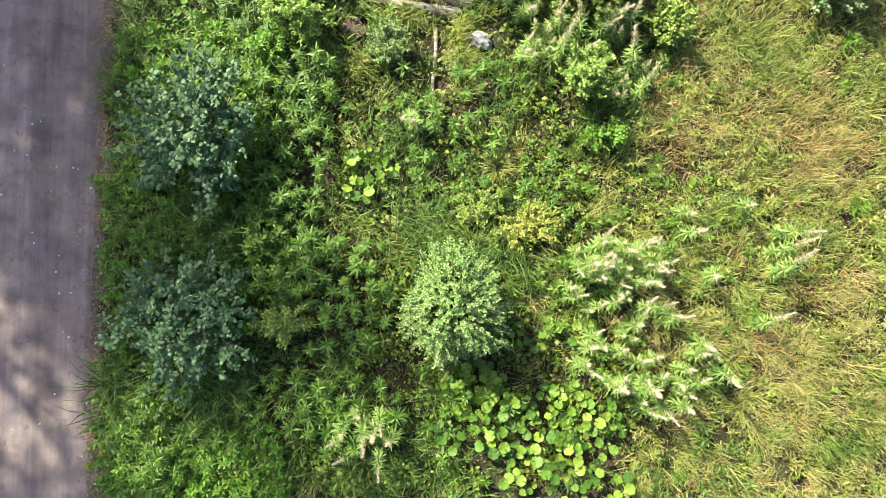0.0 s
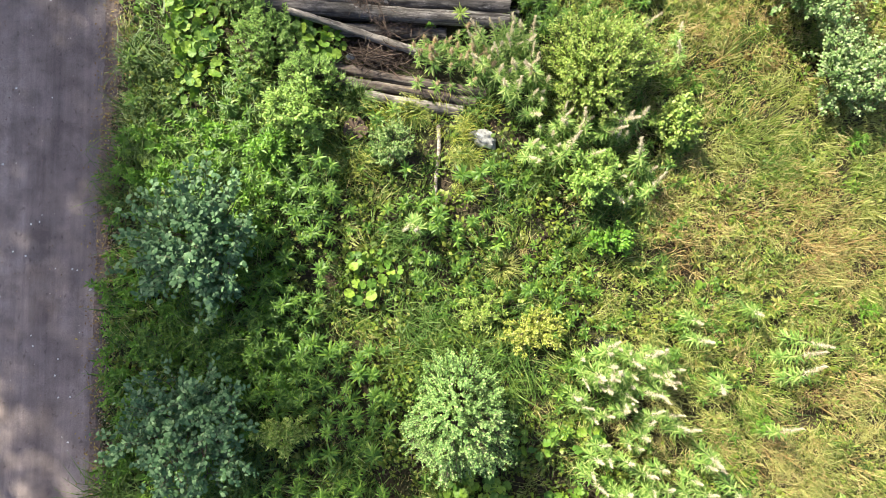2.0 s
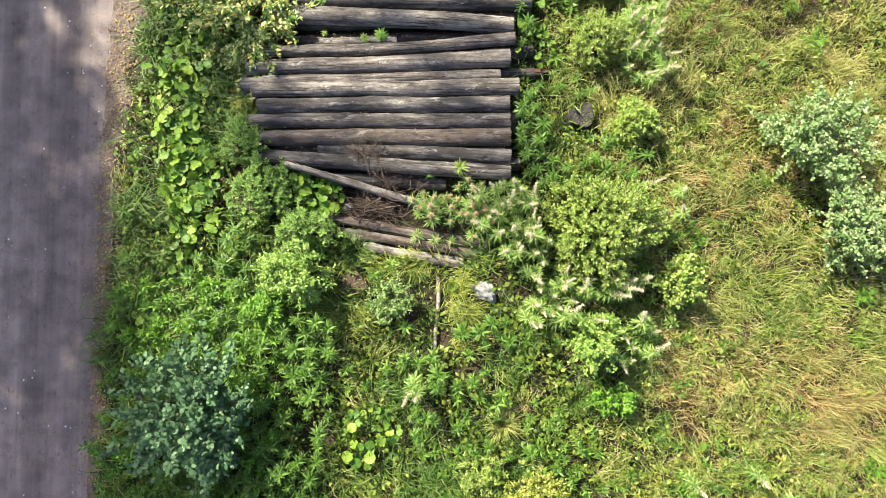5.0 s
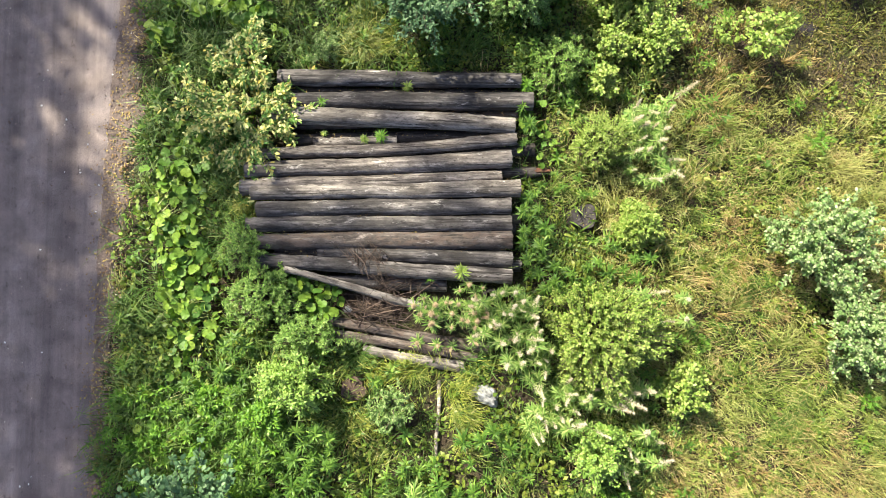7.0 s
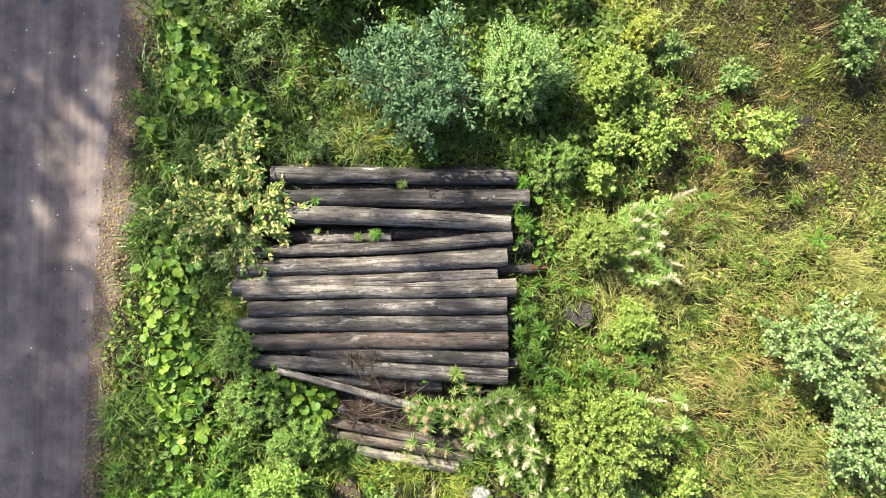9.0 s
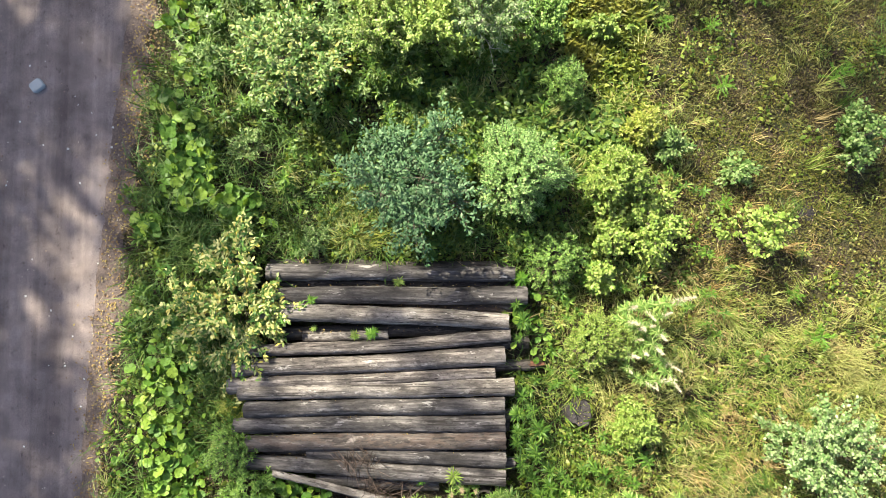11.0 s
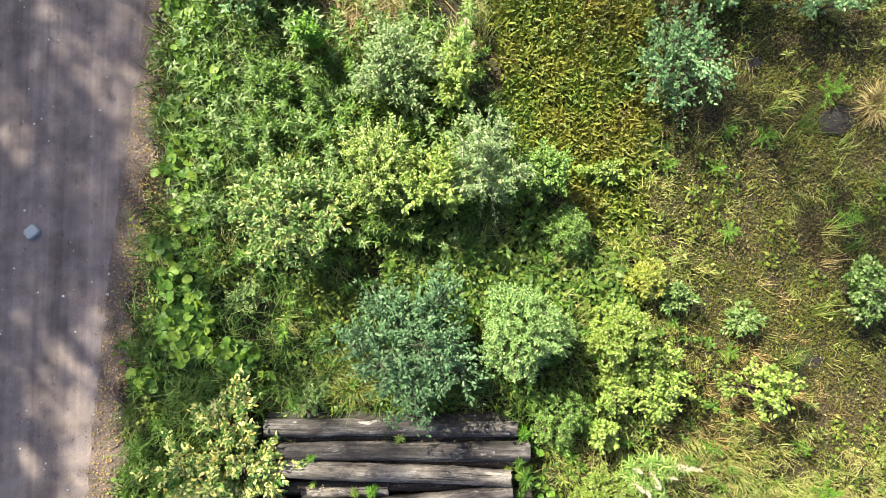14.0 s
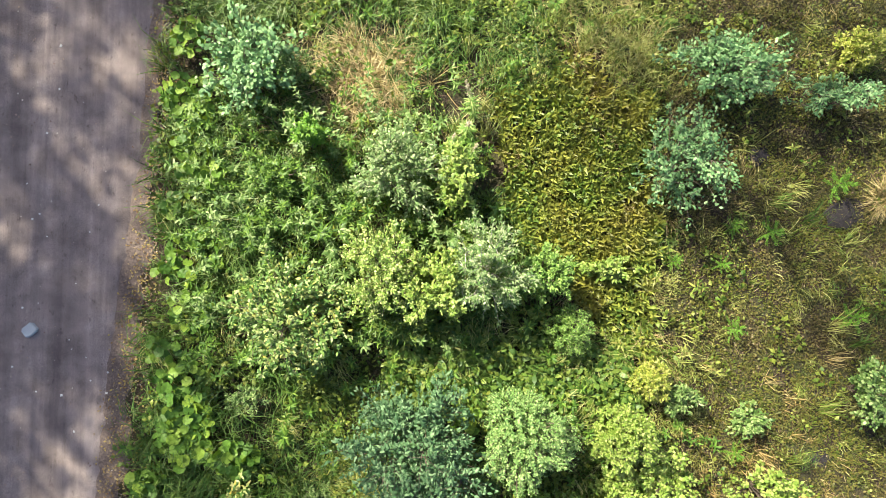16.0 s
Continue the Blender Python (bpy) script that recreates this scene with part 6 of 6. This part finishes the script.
# ---- grit, pebbles and fallen leaves ----
def road_grit():
    n = 6500
    y = rng.uniform(-3.4, 14.2, n)
    off = np.where(rng.uniform(0, 1, n) < 0.8, np.abs(rng.normal(0, 0.12, n)) * (1 + 1.4 * np.clip((y - 4) / 5, 0, 1)), -rng.uniform(0, 2.2, n) ** 1.0)
    x = road_edge(y) + off + 0.02
    z = np.where(off < 0, 0.016, np.maximum(ground_z(x, y), 0.008))
    s = rng.uniform(0.007, 0.022, n)
    p = Pieces()
    p.leaves(CHIP, np.stack([x, y, z], 1), rng.uniform(0, 6.28, n), 0.0, 0.0, s, s * rng.uniform(0.7, 1.3, n))
    stuff(p, "loose_gravel", GRAVEL, "loose grit along the road's edge", "gravel")
    p = Pieces()
    n = 4200
    y = rng.uniform(-3.4, 14.2, n)
    x = road_edge(y) + rng.normal(0.07, 0.12, n) + 0.14 * np.clip((y - 4) / 5, 0, 1)
    p.leaves(SMALL, np.stack([x, y, np.maximum(ground_z(x, y), 0.0) + 0.024], 1), rng.uniform(0, 6.28, n), rng.normal(0, 0.2, n), rng.normal(0, 0.3, n), rng.uniform(0.014, 0.03, n), rng.uniform(0.025, 0.05, n))
    stuff(p, "fallen_leaves", LITTER, "yellow and brown fallen leaves along the road's edge", "leaves")
    shapes = []
    for k in range(4):
        q = Pieces()
        q.raw(np.array(CHIP[0]) * (1, 1, 0.8) + rng.normal(0, 0.06, (8, 3)), CHIP[1])
        shapes.append(q.mesh("pebble", WHITE_PEBBLE))
    places = [(-4.684, 0.252), (-4.609, 5.729), (-4.20, 0.55), (-4.30, 1.25), (-4.12, 1.65), (-4.95, 0.6), (-4.5, 0.0)]
    places += [(float(road_edge(v)) - rng.uniform(0.05, 1.5), v) for v in rng.uniform(-3, 13.8, 70)]
    for x, y in places:
        ob = new("pebble", shapes[int(rng.integers(0, 4))])
        s = rng.uniform(0.018, 0.036)
        ob.matrix_world = Matrix.LocRotScale((x, y, 0.014), Euler((0, 0, rng.uniform(0, 6.28))), (s, s, s))
        tagged(ob, "small white pebble on the gravel road", "pebble", "pebbles on the road")


road_grit()


# ---- trees beyond the road, which shade the place ----
def tall_tree(name, label, x, y, h, crown_r, crown_low, leaves, seed, trunk_r=0.13, size=0.16):
    g = np.random.default_rng(6000 + seed)
    e = thing(name, pose(x, y, -0.05), label, "tree", "roadside trees")
    wood = Pieces()
    s = np.linspace(0, 1, 10)
    bend = g.normal(0, 0.12, 2)
    line = np.stack([bend[0] * np.sin(s * 3), bend[1] * np.sin(s * 2.5), h * s], 1)
    wood.tube(line, trunk_r * (1 - 0.9 * s) + 0.01, 9)
    limbs = Pieces()
    tips = []
    for k in range(34):
        u = g.uniform(crown_low, 0.97)
        a = k * 2.4 + g.normal(0, 0.3)
        at = np.array([np.interp(u, s, line[:, i]) for i in range(3)])
        span = crown_r * (0.35 + 0.65 * math.sin(math.pi * min(1, (u - crown_low) / (1 - crown_low) * 0.8 + 0.18))) * g.uniform(0.6, 1.1)
        tip = at + np.array([span * math.cos(a), span * math.sin(a), span * g.uniform(0.1, 0.5)])
        mid = (at + tip) / 2 + (0, 0, 0.1)
        limbs.tube([at, mid, tip], [0.04, 0.025, 0.008], 5)
        for _ in range(5):
            t = g.uniform(0.3, 1.0)
            b = at * (1 - t) + tip * t
            c = b + g.normal(0, 0.32, 3) * (1, 1, 0.7)
            limbs.tube([b, c], [0.012, 0.004], 3)
            tips += [c, (b + c) / 2]
    tips = np.array(tips)
    k = g.integers(0, len(tips), leaves)
    at = tips[k] + g.normal(0, 0.20, (leaves, 3))
    l = size * g.uniform(0.6, 1.2, leaves)
    crown = Pieces()
    crown.leaves(SMALL, at, g.uniform(0, 6.28, leaves), g.normal(-0.2, 0.5, leaves), g.normal(0, 0.6, leaves), l * 0.8, l)
    wood.part("trunk", TRUNK_BARK, e, "", True)
    limbs.part("branchwork", TRUNK_BARK, e)
    crown.part("crown", FAR_LEAF, e)


BIRCH_TREE = "tall leafy birch tree across the road"
THIN_TREE = "slender thin-leaved birch tree across the road"
tall_tree("birch_tree", BIRCH_TREE, -10.20, 8.10, 13.0, 2.2, 0.36, 4300, 1)
tall_tree("birch_tree", BIRCH_TREE, -11.20, 5.50, 11.5, 2.1, 0.35, 4600, 2)
tall_tree("birch_tree", BIRCH_TREE, -11.80, 9.70, 12.0, 2.0, 0.35, 5200, 3)
tall_tree("birch_tree", "tall birch tree with a long bare trunk", -9.79, 13.38, 11.0, 1.2, 0.76, 140, 4)
tall_tree("birch_tree", "tall birch tree with a high thin crown", -9.80, 16.50, 14.5, 1.9, 0.64, 450, 11)
tall_tree("birch_tree", THIN_TREE, -11.40, 11.10, 8.6, 1.7, 0.4, 6000, 5)
tall_tree("birch_tree", THIN_TREE, -11.50, 16.10, 9.3, 1.6, 0.4, 5400, 6)
tall_tree("birch_tree", THIN_TREE, -11.20, 18.30, 9.4, 1.7, 0.4, 5000, 7)
tall_tree("birch_tree", THIN_TREE, -11.10, 21.10, 9.8, 1.7, 0.4, 4200, 8)
tall_tree("birch_tree", "tall leafy birch tree beyond the shrubs", -3.80, 19.10, 13.0, 2.4, 0.58, 550, 9, 0.08)
tall_tree("birch_tree", "tall leafy birch tree beyond the shrubs", -2.10, 20.90, 13.5, 2.2, 0.60, 250, 10, 0.08)
tall_tree("birch_tree", THIN_TREE, -11.50, 12.50, 8.6, 1.5, 0.4, 3400, 12, 0.07)
tall_tree("birch_tree", THIN_TREE, -12.30, 14.50, 9.2, 1.5, 0.45, 3400, 13, 0.07)
tall_tree("birch_tree", "young leafy birch tree across the road", -10.60, 12.40, 7.0, 1.4, 0.5, 1300, 14, 0.05)
tall_tree("birch_tree", "young leafy birch tree across the road", -10.10, 14.00, 7.2, 1.3, 0.55, 600, 15, 0.05)
tall_tree("birch_tree", "young leafy birch tree across the road", -11.10, 6.90, 7.8, 1.3, 0.5, 1700, 16, 0.05)
tall_tree("birch_tree", "tall birch tree with a high thin crown", -10.00, 15.10, 10.0, 1.3, 0.62, 700, 17, 0.06)
